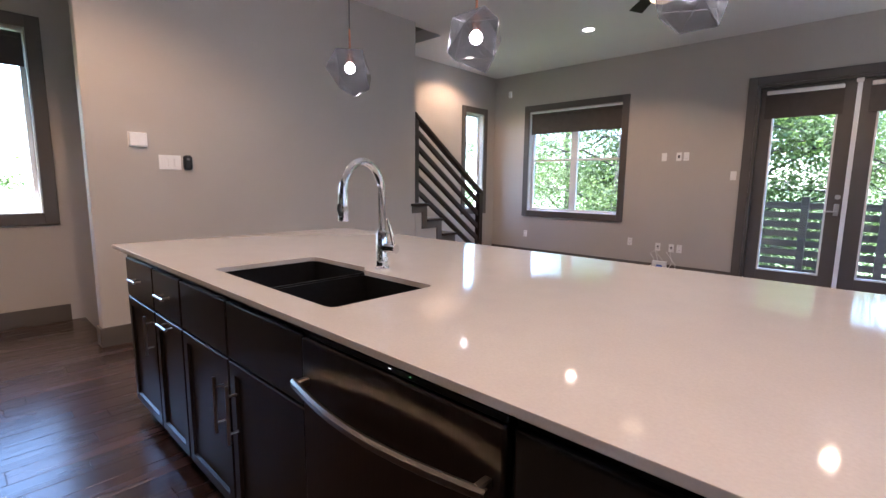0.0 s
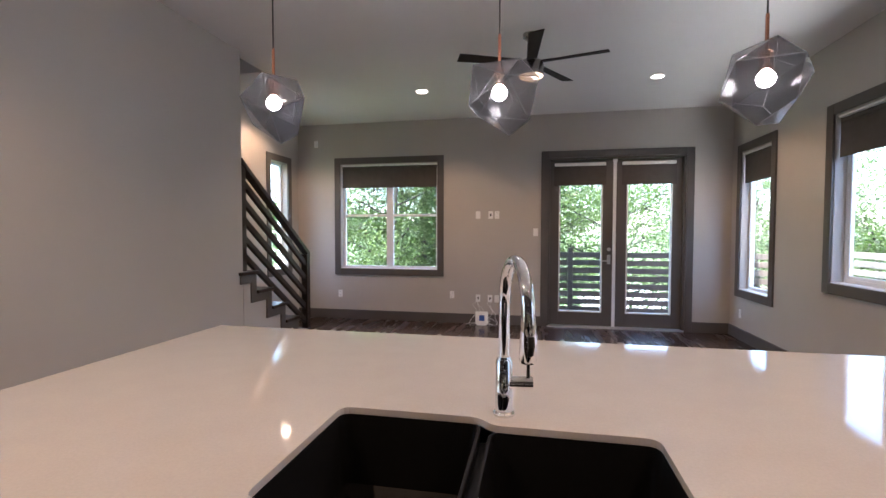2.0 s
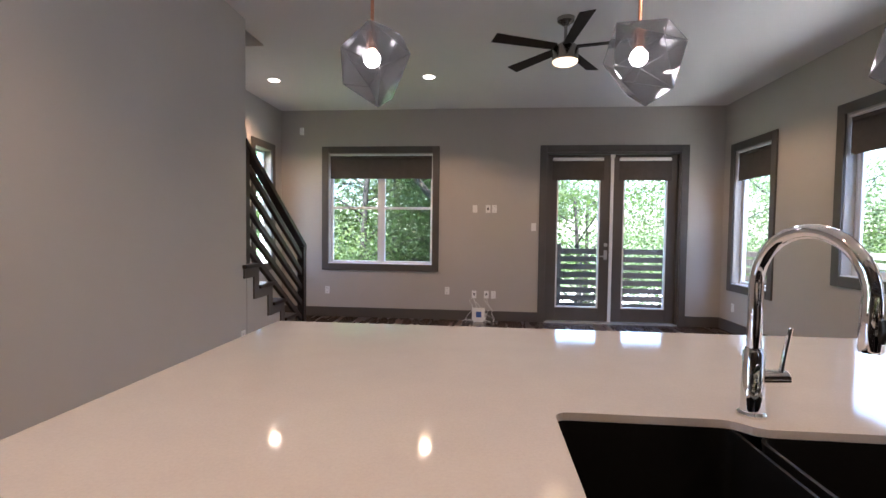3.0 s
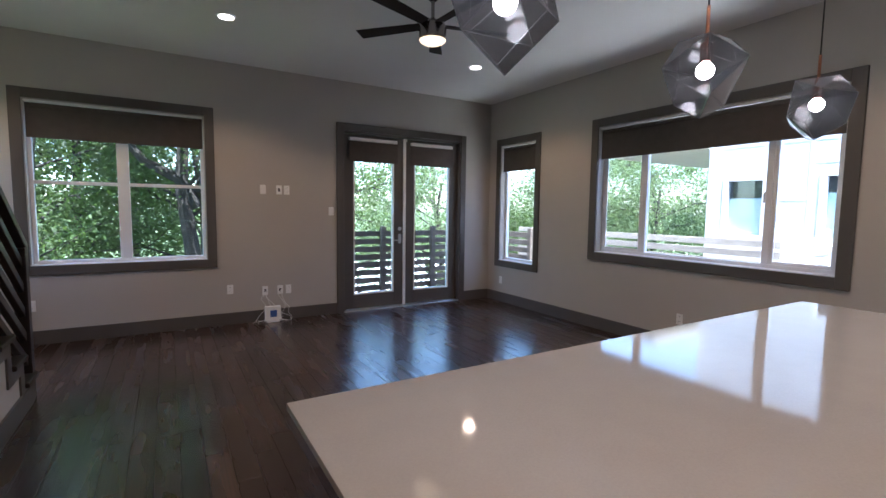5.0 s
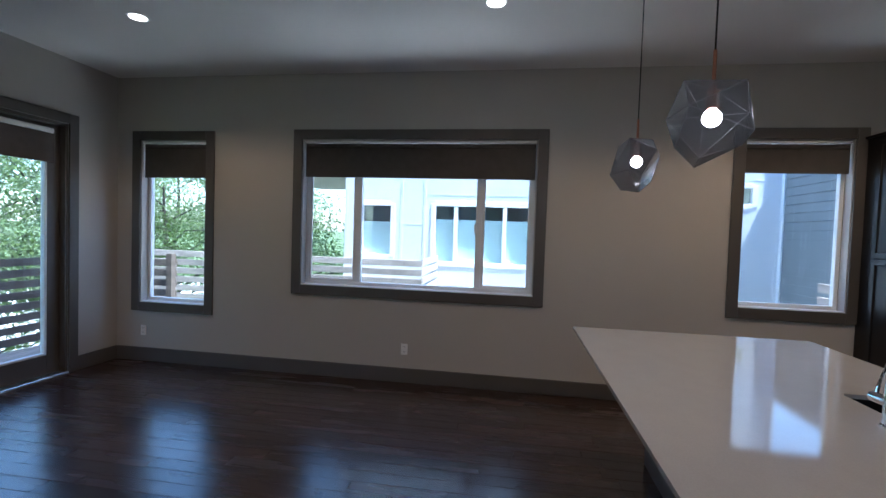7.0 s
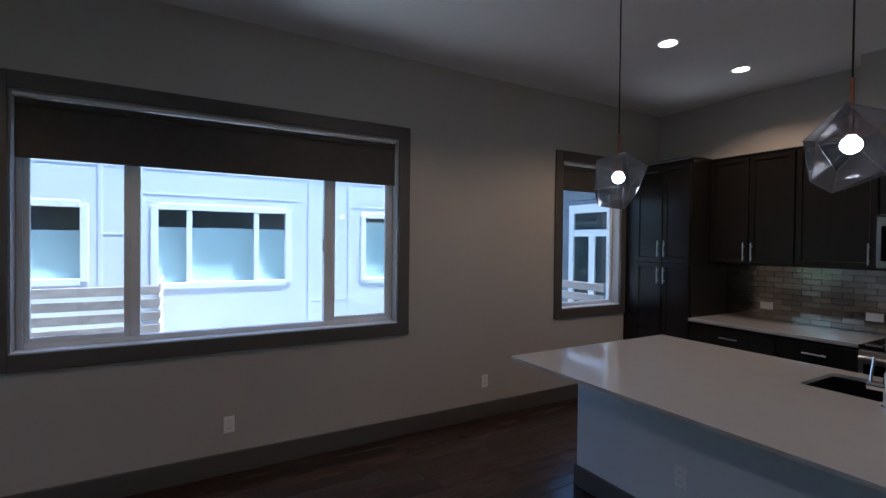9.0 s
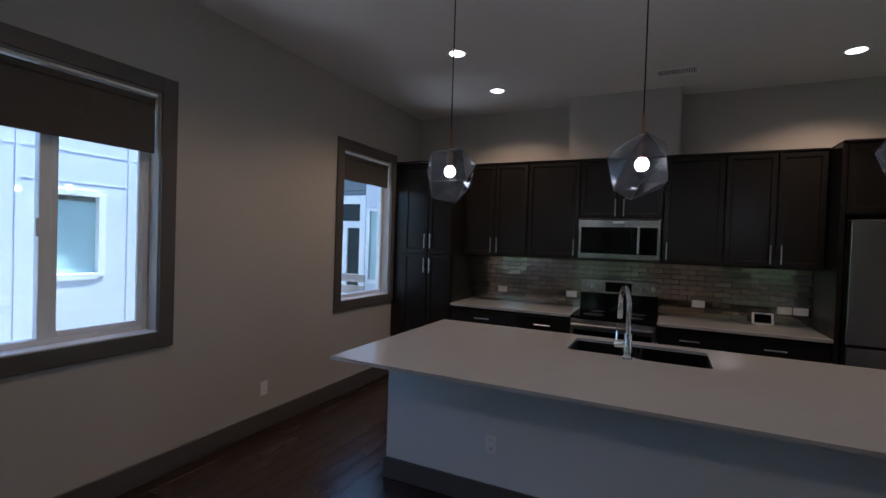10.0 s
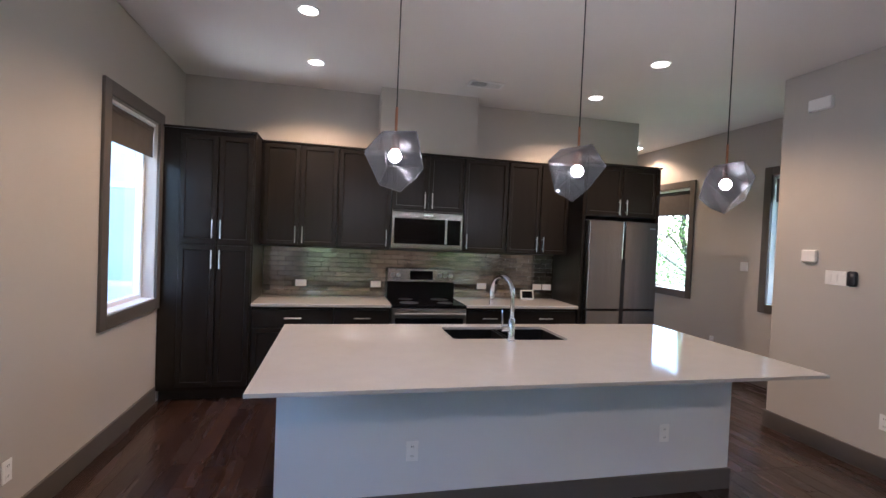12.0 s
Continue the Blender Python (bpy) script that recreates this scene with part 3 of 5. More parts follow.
def slope_bar(zlow, h, x0, x1):
    bm = bmesh.new()
    ya, yb = LW_Y1 + 0.002, -1.66
    za, zb = zlow + SLOPE * (yb - ya), zlow
    vs = [bm.verts.new(p) for p in ((x0, ya, za), (x1, ya, za), (x1, ya, za + h), (x0, ya, za + h), (x0, yb, zb), (x1, yb, zb), (x1, yb, zb + h), (x0, yb, zb + h))]
    for q in ((0, 1, 2, 3), (7, 6, 5, 4), (0, 4, 5, 1), (1, 5, 6, 2), (2, 6, 7, 3), (3, 7, 4, 0)):
        bm.faces.new([vs[k] for k in q])
    bmesh.ops.recalc_face_normals(bm, faces=bm.faces[:])
    bmesh.ops.bevel(bm, geom=bm.edges[:], offset=0.004, segments=1, affect="EDGES")
    return bm


part("handrail", slope_bar(1.10, 0.065, RX0 - 0.02, RX1 + 0.02), RAILWOOD, rail)
for k in range(5):
    part("bar", slope_bar(0.93 - 0.182 * k, 0.075, RX0, RX1), RAILWOOD, rail)

# ---- island ----
IX0, IX1, IY0, IY1 = -4.33, -1.215, -6.433, -4.905
CF = -6.395
SX0, SX1, SXM, SYA, SYB, SYC = -3.215, -2.373, -2.80, -6.315, -5.85, -5.895
isl = thing("kitchen_island", ((IX0 + IX1) / 2, -5.9, 0), "kitchen island base with painted back panel", "island")
part("back_panel", boxed(-4.2, -1.289, -5.52, -5.43, 0, TOP - 0.021), DAYLIT_PANEL, isl, "painted panel, made paler to carry the daylight on it")
part("end_panel", box(boxed(-4.2, -4.151, CF, -5.52, 0.1, TOP - 0.021), -4.2, -4.151, CF + 0.055, -5.52, 0.0, 0.0995), ESPRESSO, isl)
part("end_panel", box(boxed(-1.307, -1.289, CF, -5.52, 0.1, TOP - 0.021), -1.307, -1.289, CF + 0.055, -5.52, 0.0, 0.0995), ESPRESSO, isl)
bb = bmesh.new()
box(bb, -4.215, -1.274, -5.43, -5.415, 0, 0.14, 0.003)
part("base_trim", bb, TRIM, isl, "taupe baseboard")
part("toe_kick", boxed(-4.15, -1.3, -6.34, -6.32, 0, 0.1), BLACK, isl)


def top_with_hole(x0, x1, y0, y1, z0, z1, outline):
    """A slab with an opening whose outline runs counter-clockwise."""
    bm = bmesh.new()
    outer_pts = [(x0, y0), (x1, y0), (x1, y1), (x0, y1)]
    for z in (z0, z1):
        ov = [bm.verts.new((*p, z)) for p in outer_pts]
        iv = [bm.verts.new((*p, z)) for p in outline]
        edges = [bm.edges.new((a, b)) for loop in (ov, iv) for a, b in zip(loop, loop[1:] + loop[:1])]
        bmesh.ops.triangle_fill(bm, use_beauty=True, use_dissolve=False, edges=edges)
        if z == z0:
            low = ov, iv
        else:
            for a, b in zip(low, (ov, iv)):
                for k in range(len(a)):
                    bm.faces.new((a[k], a[(k + 1) % len(a)], b[(k + 1) % len(a)], b[k]))
    bmesh.ops.recalc_face_normals(bm, faces=bm.faces[:])
    return bm


def rounded(points, r, n=4):
    out = []
    for i, p in enumerate(points):
        p, a, b = Vector(p), Vector(points[i - 1]), Vector(points[(i + 1) % len(points)])
        da, db = (a - p).normalized(), (b - p).normalized()
        rr = min(r, (a - p).length / 2.2, (b - p).length / 2.2)
        for k in range(n + 1):
            t = k / n
            out.append(tuple((p + da * rr) * (1 - t) ** 2 + p * 2 * t * (1 - t) + (p + db * rr) * t ** 2))
    return out


SINK_LINE = rounded([(SX0, SYA), (SX1, SYA), (SX1, SYC), (SXM + 0.02, SYC), (SXM - 0.02, SYB), (SX0, SYB)], 0.035)
slab = top_with_hole(IX0, IX1, IY0, IY1, TOP - 0.02, TOP, SINK_LINE)
counter = tagged(linked("island_countertop", slab, QUARTZ), "glossy white quartz countertop on the island", "countertop")
mod = counter.modifiers.new("edge", "BEVEL")
mod.width, mod.segments, mod.limit_method = 0.002, 2, "ANGLE"

# sink under the slab
sink = thing("kitchen_sink", ((SX0 + SX1) / 2, (SYA + SYB) / 2, 0.68), "black composite double-bowl undermount sink", "sink")


def bowl(x0, x1, y0, y1, z0, z1):
    bm = bmesh.new()
    loops = []
    for z, s in ((z1, 0.0), (z0 + 0.03, 0.012), (z0, 0.04)):
        loops.append([bm.verts.new((*p, z)) for p in rounded([(x0 + s, y0 + s), (x1 - s, y0 + s), (x1 - s, y1 - s), (x0 + s, y1 - s)], 0.04)])
    for a, b in zip(loops, loops[1:]):
        for k in range(len(a)):
            bm.faces.new((a[k], b[k], b[(k + 1) % len(a)], a[(k + 1) % len(a)]))
    bm.faces.new(loops[-1])
    bmesh.ops.recalc_face_normals(bm, faces=bm.faces[:])
    bmesh.ops.solidify(bm, geom=bm.faces[:], thickness=0.008)
    return bm


part("bowl", bowl(SX0 - 0.008, SXM - 0.012, SYA - 0.008, SYB + 0.008, 0.67, TOP - 0.021), SINK, sink, "black left bowl", True)
part("bowl", bowl(SXM + 0.012, SX1 + 0.008, SYA - 0.008, SYC + 0.008, 0.69, TOP - 0.021), SINK, sink, "", True)
part("divider", boxed(SXM - 0.014, SXM + 0.014, SYA, SYC, 0.7, TOP - 0.045, 0.008, 2), SINK, sink)
for cx, cy in ((-2.99, -6.05), (-2.59, -6.08)):
    part("drain", lathe(bmesh.new(), [(0.042, 0), (0.042, 0.004), (0.03, 0.002), (0.012, 0.002)], (cx, cy, 0.688 if cx > -2.8 else 0.668), 18), STEEL, sink, "steel drain")

# faucet
FX, FY = -2.755, -5.815
fa = thing("kitchen_faucet", (FX, FY, TOP), "polished chrome pull-down gooseneck faucet beside the sink", "faucet")
part("base", lathe(bmesh.new(), [(0.03, 0), (0.03, 0.006), (0.024, 0.012), (0.023, 0.15), (0.0195, 0.155), (0.018, 0.16)], (FX, FY, TOP)), CHROME, fa, "", True)
dirn = Vector((0.07, -0.24, 0)).normalized()
R = 0.122
neck = [Vector((FX, FY, TOP + 0.15)), Vector((FX, FY, TOP + 0.31))]
for k in range(1, 17):
    a = math.pi * k / 16
    neck.append(Vector((FX, FY, TOP + 0.31)) + dirn * (R - R * math.cos(a)) + Vector((0, 0, R * math.sin(a))))
end = neck[-1]
part("gooseneck", tubed(neck, 0.0155, 16), CHROME, fa, "", True)
head = part("spray_head", tubed([end + Vector((0, 0, 0.005)), end - Vector((0, 0, 0.01)), end - Vector((0, 0, 0.03)), end + Vector((0, 0, -0.092)), end + Vector((0, 0, -0.097))],
                                [0.016, 0.0175, 0.018, 0.0195, 0.018], 16), CHROME, fa, "", True)
side = Vector((0, 0, 1)).cross(dirn)
part("spray_button", tubed([end + dirn * 0.014 + Vector((0, 0, -0.075)), end + dirn * 0.024 + Vector((0, 0, -0.055)), end + dirn * 0.02 + Vector((0, 0, -0.035))], 0.008), BLACK, head, "black spray button")
lv = Vector((1, 0.12, 0)).normalized()
hp = Vector((FX, FY, TOP + 0.088))
hub = part("lever_hub", tubed([hp, hp + lv * 0.078], 0.019, 16), CHROME, fa, "", True)
part("lever", tubed([hp + lv * 0.066, hp + lv * 0.066 + Vector((0, -0.01, 0.05)), hp + lv * 0.065 + Vector((0, -0.032, 0.125))], [0.007, 0.006, 0.0045], 8), CHROME, hub, "", True)


# ---- shaker fronts ----
def shaker(x0, x1, z0, z1, y, out, rail=0.055):
    """A framed cabinet front with a sunk panel, lying at y and facing out (+1 or -1 along y)."""
    t = 0.02 * out
    bm = bmesh.new()
    if z1 - z0 < 0.25:
        return box(bm, x0, x1, y, y + t, z0, z1, 0.004, 2)
    box(bm, x0, x1, y, y + t, z0, z1, 0.003)
    bm.faces.ensure_lookup_table()
    front = max((q for q in bm.faces if q.normal.y * out > 0.9), key=lambda q: q.calc_area())
    bmesh.ops.inset_individual(bm, faces=[front], thickness=rail)
    bmesh.ops.inset_individual(bm, faces=[front], thickness=0.007)
    for v in front.verts:
        v.co.y -= 0.011 * out
    return bm


def pull(cx, z, y, out, length=0.13, upright=True):
    bm = bmesh.new()
    o = 0.032 * out
    if upright:
        ends = [(cx, z - length / 2), (cx, z + length / 2)]
        feet = [(cx, z - length * 0.32), (cx, z + length * 0.32)]
    else:
        ends = [(cx - length / 2, z), (cx + length / 2, z)]
        feet = [(cx - length * 0.32, z), (cx + length * 0.32, z)]
    tube(bm, [(ends[0][0], y + o, ends[0][1]), (ends[1][0], y + o, ends[1][1])], 0.006, 10)
    for p in feet:
        tube(bm, [(p[0], y, p[1]), (p[0], y + o, p[1])], 0.0045, 8)
    return bm


def unit(name, x0, x1, y0, y1, z0, z1, out, fronts, label, group, category="cabinet"):
    """A cabinet; fronts are (x0, x1, z0, z1, pull x, pull z, upright, length)."""
    c = thing(name, ((x0 + x1) / 2, (y0 + y1) / 2, z0), label, category, group)
    part("body", boxed(x0, x1, y0, y1, z0, z1), ESPRESSO, c)
    face = y1 if out > 0 else y0
    for fx0, fx1, fz0, fz1, px, pz, up, ln in fronts:
        low = (fz1 - fz0) < 0.25
        fr = part("drawer_front" if low else "door", shaker(fx0 + 0.006, fx1 - 0.006, fz0 + 0.005, fz1 - 0.005, face + 0.001 * out, out), ESPRESSO, c)
        if px is not None:
            part("handle", pull(px, pz, face + 0.02 * out, out, ln, up), NICKEL, fr, "satin nickel bar pull", True)
    return c


# island cabinets, facing the kitchen
ZT, ZD = TOP - 0.045, 0.665
g = "island cabinets"
unit("base_cabinet", -4.15, -3.692, CF, -5.52, 0.1, TOP - 0.022, -1, [(-4.15, -3.692, ZD, ZT, -3.93, 0.775, False, 0.13), (-4.15, -3.692, 0.08, ZD, -3.745, 0.54, True, 0.19)],
     "dark espresso base cabinet with drawer under the island top", g)
unit("base_cabinet", -3.69, -3.322, CF, -5.52, 0.1, TOP - 0.022, -1, [(-3.69, -3.322, ZD, ZT, -3.5, 0.77, False, 0.13), (-3.69, -3.322, 0.08, ZD, -3.49, 0.64, False, 0.13)],
     "dark espresso base cabinet with drawer and pull-out under the island top", g)
unit("sink_cabinet", -3.32, -2.352, CF, CF + 0.02, 0.1, TOP - 0.022, -1, [(-3.32, -2.86, ZD, ZT, None, 0, True, 0), (-2.86, -2.352, ZD, ZT, None, 0, True, 0),
                                                               (-3.32, -2.86, 0.08, ZD, -2.915, 0.485, True, 0.21), (-2.86, -2.352, 0.08, ZD, -2.805, 0.485, True, 0.21)],
     "dark espresso sink base cabinet with two doors", g)
unit("base_cabinet", -1.685, -1.309, CF, -5.52, 0.1, TOP - 0.022, -1, [(-1.685, -1.309, ZD, ZT, -1.49, 0.775, False, 0.13), (-1.685, -1.309, 0.08, ZD, -1.64, 0.55, True, 0.19)],
     "dark espresso base cabinet with drawer beside the dishwasher", g)
dw = thing("dishwasher", (-2.1, CF, 0.1), "dark stainless dishwasher with a curved bar handle", "dishwasher")
part("body", boxed(-2.348, -1.69, CF + 0.005, -5.6, 0.1, TOP - 0.03), BLACK, dw)
part("door", boxed(-2.345, -1.693, CF - 0.03, CF + 0.004, 0.12, TOP - 0.05, 0.006, 2), DARKSTEEL, dw, "dark brushed steel door")
part("control_strip", boxed(-2.345, -1.693, CF - 0.022, CF + 0.004, TOP - 0.048, TOP - 0.03, 0.003), BLACK, dw, "black control strip")
hb = bmesh.new()
rows = []
for k in range(17):
    u = k / 16
    x, y = -2.335 + 0.632 * u, CF - 0.062 - 0.04 * math.sin(math.pi * u)
    rows.append([hb.verts.new((x, y + dy, 0.757 + dz)) for dy, dz in ((0.006, -0.009), (-0.003, -0.012), (-0.009, -0.006), (-0.009, 0.006), (-0.003, 0.012), (0.006, 0.009))])
for a, b in zip(rows, rows[1:]):
    for k in range(6):
        hb.faces.new((a[k], a[(k + 1) % 6], b[(k + 1) % 6], b[k]))
hb.faces.new(rows[0]), hb.faces.new(rows[-1])
bmesh.ops.recalc_face_normals(hb, faces=hb.faces[:])
bar = part("handle", hb, HANDLESTEEL, dw, "curved flat steel bar handle", True)
for x in (-2.315, -1.723):
    part("bracket", boxed(x - 0.009, x + 0.009, CF - 0.066, CF - 0.029, 0.747, 0.768, 0.003), HANDLESTEEL, bar)
part("indicator_light", boxed(-2.0, -1.992, CF - 0.0235, CF - 0.022, TOP - 0.0385, TOP - 0.037), LED_WHITE, dw, "small white indicator")
part("indicator_light", boxed(-1.935, -1.931, CF - 0.0235, CF - 0.022, TOP - 0.0385, TOP - 0.037), LED_GREEN, dw, "small green indicator")

# ---- pendants ----
def pendant(x, y, turn, tip, seed, label):
    z = 1.985
    p = thing("pendant_lamp", (x, y, CEIL), label, "lamp", "pendant lamps over the island")
    rnd = random.Random(seed)
    bm = bmesh.new()
    for count, r, h, jit, turned in ((3, 0.105, 0.128, 0.012, 0.3), (5, 0.158, 0.0, 0.05, 0.0), (3, 0.112, -0.105, 0.025, 0.6), (1, 0.04, -0.163, 0.0, 0.0)):
        for k in range(count):
            a = math.tau * k / count + turned + rnd.uniform(-0.2, 0.2)
            bm.verts.new((r * math.cos(a) * rnd.uniform(0.9, 1.08), r * math.sin(a) * rnd.uniform(0.9, 1.08), h + rnd.uniform(-jit, jit)))
    bmesh.ops.convex_hull(bm, input=bm.verts[:])
    bmesh.ops.dissolve_limit(bm, angle_limit=radians(14), verts=bm.verts[:], edges=bm.edges[:])
    bm.transform(Matrix.Translation((x, y, z)) @ Euler((radians(tip), radians(tip * 0.6), radians(turn))).to_matrix().to_4x4())
    ribs = bmesh.new()
    for e in bm.edges:
        tube(ribs, [e.verts[0].co, e.verts[1].co], 0.001, 5)
    globe = part("globe", bm, SMOKE, p, "faceted smoked glass globe")
    globe.visible_shadow = False
    part("facet_edges", ribs, SMOKE_EDGE, globe)
    part("socket", lathe(bmesh.new(), [(0.018, 0), (0.022, 0.004), (0.022, 0.07), (0.01, 0.078)], (x, y, z + 0.04), 16), COPPER, p, "copper socket", True)
    part("stem", tubed([(x, y, z + 0.11), (x, y, z + 0.25)], 0.0065, 10), COPPER, p, "copper stem", True)
    part("cord", tubed([(x, y, z + 0.25), (x, y, CEIL - 0.02)], 0.0035, 8), BLACK, p, "black cord")
    part("canopy", lathe(bmesh.new(), [(0.06, 0), (0.062, 0.018)], (x, y, CEIL - 0.02), 20), BLACK, p, "", True)
    b = bmesh.new()
    bmesh.ops.create_uvsphere(b, u_segments=16, v_segments=10, radius=0.032)
    b.transform(Matrix.Translation((x, y, z + 0.012)))
    part("bulb", b, BULB, p, "lit white bulb", True)


pendant(-3.825, -5.19, 10, 8, 4, "faceted smoked glass pendant with copper socket")
pendant(-2.825, -5.145, 70, -7, 5, "faceted smoked glass pendant with copper socket")
pendant(-1.835, -5.135, 145, 10, 9, "faceted smoked glass pendant with copper socket")

# ---- ceiling fan ----
FCX, FCY = -2.726, -2.86
fan = thing("ceiling_fan", (FCX, FCY, CEIL), "five-blade dark ceiling fan with lit glass bowl", "fan")
part("canopy", lathe(bmesh.new(), [(0.03, 0), (0.07, 0.03), (0.075, 0.06)], (FCX, FCY, CEIL - 0.06)), STEEL, fan, "", True)
part("downrod", tubed([(FCX, FCY, 2.98), (FCX, FCY, CEIL - 0.05)], 0.014), STEEL, fan, "", True)
part("motor", lathe(bmesh.new(), [(0.107, 0), (0.11, 0.008), (0.11, 0.1), (0.095, 0.125), (0.05, 0.15), (0.02, 0.17)], (FCX, FCY, 2.81)), STEEL, fan, "brushed steel motor housing", True)
part("lamp_bowl", lathe(bmesh.new(), [(0.02, 0), (0.07, 0.006), (0.1, 0.022), (0.107, 0.036)], (FCX, FCY, 2.774)), FANGLOW, fan, "warm lit glass bowl", True)
for k in range(5):
    bm = boxed(0.1, 0.66, -0.062, 0.062, -0.004, 0.004, 0.003)
    for q in bm.verts:
        if q.co.x < 0.2:
            q.co.y *= 0.75
    box(bm, 0.07, 0.2, -0.018, 0.018, 0.003, 0.012, 0.002)
    bm.transform(Matrix.Translation((FCX, FCY, 2.925)) @ Matrix.Rotation(radians(-86 + 72 * k), 4, "Z") @ Matrix.Rotation(radians(11), 4, "X"))
    part("blade", bm, BLADEWOOD, fan, "dark wooden blade")


# ---- recessed downlights ----
def downlight(x, y, lamp=True, power=8.5):
    d = thing("downlight", (x, y, CEIL), "round white recessed ceiling light, lit", "light", "recessed lights")
    part("trim_ring", lathe(bmesh.new(), [(0.066, 0), (0.082, 0.002), (0.084, 0.006)], (x, y, CEIL - 0.0065)), PLASTIC, d, "white trim ring", True)
    part("lens", lathe(bmesh.new(), [(0.05, 0), (0.064, 0.001)], (x, y, CEIL - 0.0085)), DISC, d, "glowing lens", True)
    if lamp:
        s = new("downlight_lamp", bpy.data.lights.new("downlight_lamp", "SPOT"))
        s.data.energy, s.data.spot_size, s.data.spot_blend, s.data.shadow_soft_size = power, radians(140), 0.45, 0.05
        s.data.color = (1.0, 0.63, 0.37)
        s.matrix_basis = Matrix.Translation((x, y, CEIL - 0.02))


for lx, ly in ((-1.317, -6.3), (-1.321, -7.31), (-4.217, -6.35), (-4.204, -7.35), (-4.078, -1.45), (-1.348, -1.48), (-1.33, -4.28), (-6.0, -1.43), (-6.2, -9.4)):
    downlight(lx, ly, True, 5.5 if ly == -4.28 else 9.5 if ly < -7 else 8)

# ceiling vent
cv = thing("ceiling_vent", (-2.975, -7.35, CEIL), "white louvred ceiling vent", "vent")
vb = bmesh.new()
for q in ((-3.15, -2.8, -7.44, -7.42), (-3.15, -2.8, -7.28, -7.26), (-3.15, -3.13, -7.42, -7.28), (-2.82, -2.8, -7.42, -7.28)):
    box(vb, q[0], q[1], q[2], q[3], CEIL - 0.012, CEIL - 0.001)
part("vent_frame", vb, PLASTIC, cv)
# thin dark sheet painted in for the shade between the louvres
part("backing", boxed(-3.13, -2.82, -7.42, -7.28, CEIL - 0.003, CEIL - 0.001), TRIM, cv, "dark sheet standing in for the shade behind the slats")
for k in range(16):
    b = boxed(-0.002, 0.002, -0.068, 0.068, -0.006, 0.006)
    b.transform(Matrix.Translation((-3.12 + 0.0193 * k, -7.35, CEIL - 0.009)) @ Matrix.Rotation(radians(35 if k < 8 else -35), 4, "Y"))
    part("slat", b, PLASTIC, cv)

# ---- kitchen wall ----
UB, UT, UF = 1.465, 2.49, -7.775
PF = -7.49
pantry = unit("pantry_cabinet", -0.80, -0.003, YK, PF, 0.1, 2.5, 1, [
    (-0.79, -0.485, 1.46, 2.46, -0.455 - 0.065, 1.6, True, 0.17), (-0.485, -0.16, 1.46, 2.46, -0.45, 1.6, True, 0.17),
    (-0.79, -0.485, 0.13, 1.455, -0.52, 1.32, True, 0.17), (-0.485, -0.16, 0.13, 1.455, -0.45, 1.32, True, 0.17)],
    "tall dark espresso pantry cabinet beside the window", "")
part("toe_kick", boxed(-0.79, -0.01, YK, PF - 0.06, 0, 0.1), BLACK, pantry)
part("crown", boxed(-0.81, -0.003, YK, PF + 0.025, 2.5, 2.52, 0.004), ESPRESSO, pantry)
g = "upper cabinets"
L = "dark espresso shaker upper cabinet over the backsplash"
HZ, HL = 1.58, 0.17
unit("upper_cabinet", -1.56, -0.805, YK, UF, UB, UT, 1, [(-1.56, -1.185, UB, UT, -1.22, HZ, True, HL), (-1.185, -0.83, UB, UT, -1.15, HZ, True, HL)], L, g)
unit("upper_cabinet", -2.115, -1.563, YK, UF, UB, UT, 1, [(-2.115, -1.563, UB, UT, -2.07, HZ, True, HL)], L, g)
unit("upper_cabinet", -2.905, -2.118, YK, UF, 1.89, UT, 1, [(-2.905, -2.511, 1.89, UT, -2.55, 2.0, True, HL), (-2.511, -2.118, 1.89, UT, -2.47, 2.0, True, HL)],
     "short dark espresso cabinet above the microwave", g)
unit("upper_cabinet", -3.42, -2.908, YK, UF, UB, UT, 1, [(-3.42, -2.908, UB, UT, -2.95, HZ, True, HL)], L, g)
unit("upper_cabinet", -4.172, -3.423, YK, UF, UB, UT, 1, [(-4.172, -3.82, UB, UT, -3.86, HZ, True, HL), (-3.82, -3.423, UB, UT, -3.78, HZ, True, HL)], L, g)
tagged(linked("cabinet_crown", boxed(-4.172, -0.812, YK, UF + 0.03, UT, UT + 0.018, 0.004), ESPRESSO), "dark espresso crown strip on the upper cabinets", "molding")
g = "base cabinets"
L = "dark espresso base cabinet with drawer and door"


def base_unit(x0, x1):
    c = unit("base_cabinet", x0, x1, YK, PF, 0.1, TOP - 0.032, 1, [(x0, x1, 0.685, 0.865, (x0 + x1) / 2, 0.78, False, 0.16),
                                                             (x0, x1, 0.11, 0.685, x0 + 0.05, 0.58, True, 0.17)], L, g)
    part("toe_kick", boxed(x0, x1, YK, PF - 0.06, 0, 0.1), BLACK, c)


for x0, x1 in ((-1.56, -0.805), (-2.115, -1.563), (-3.42, -2.908), (-4.172, -3.423)):
    base_unit(x0, x1)
for x0, x1 in ((-2.118, -0.803), (-4.172, -2.9)):
    tagged(linked("kitchen_countertop", boxed(x0, x1, YK + 0.012, -7.435, TOP - 0.03, TOP, 0.003), QUARTZ), "white quartz countertop along the wall", "countertop")

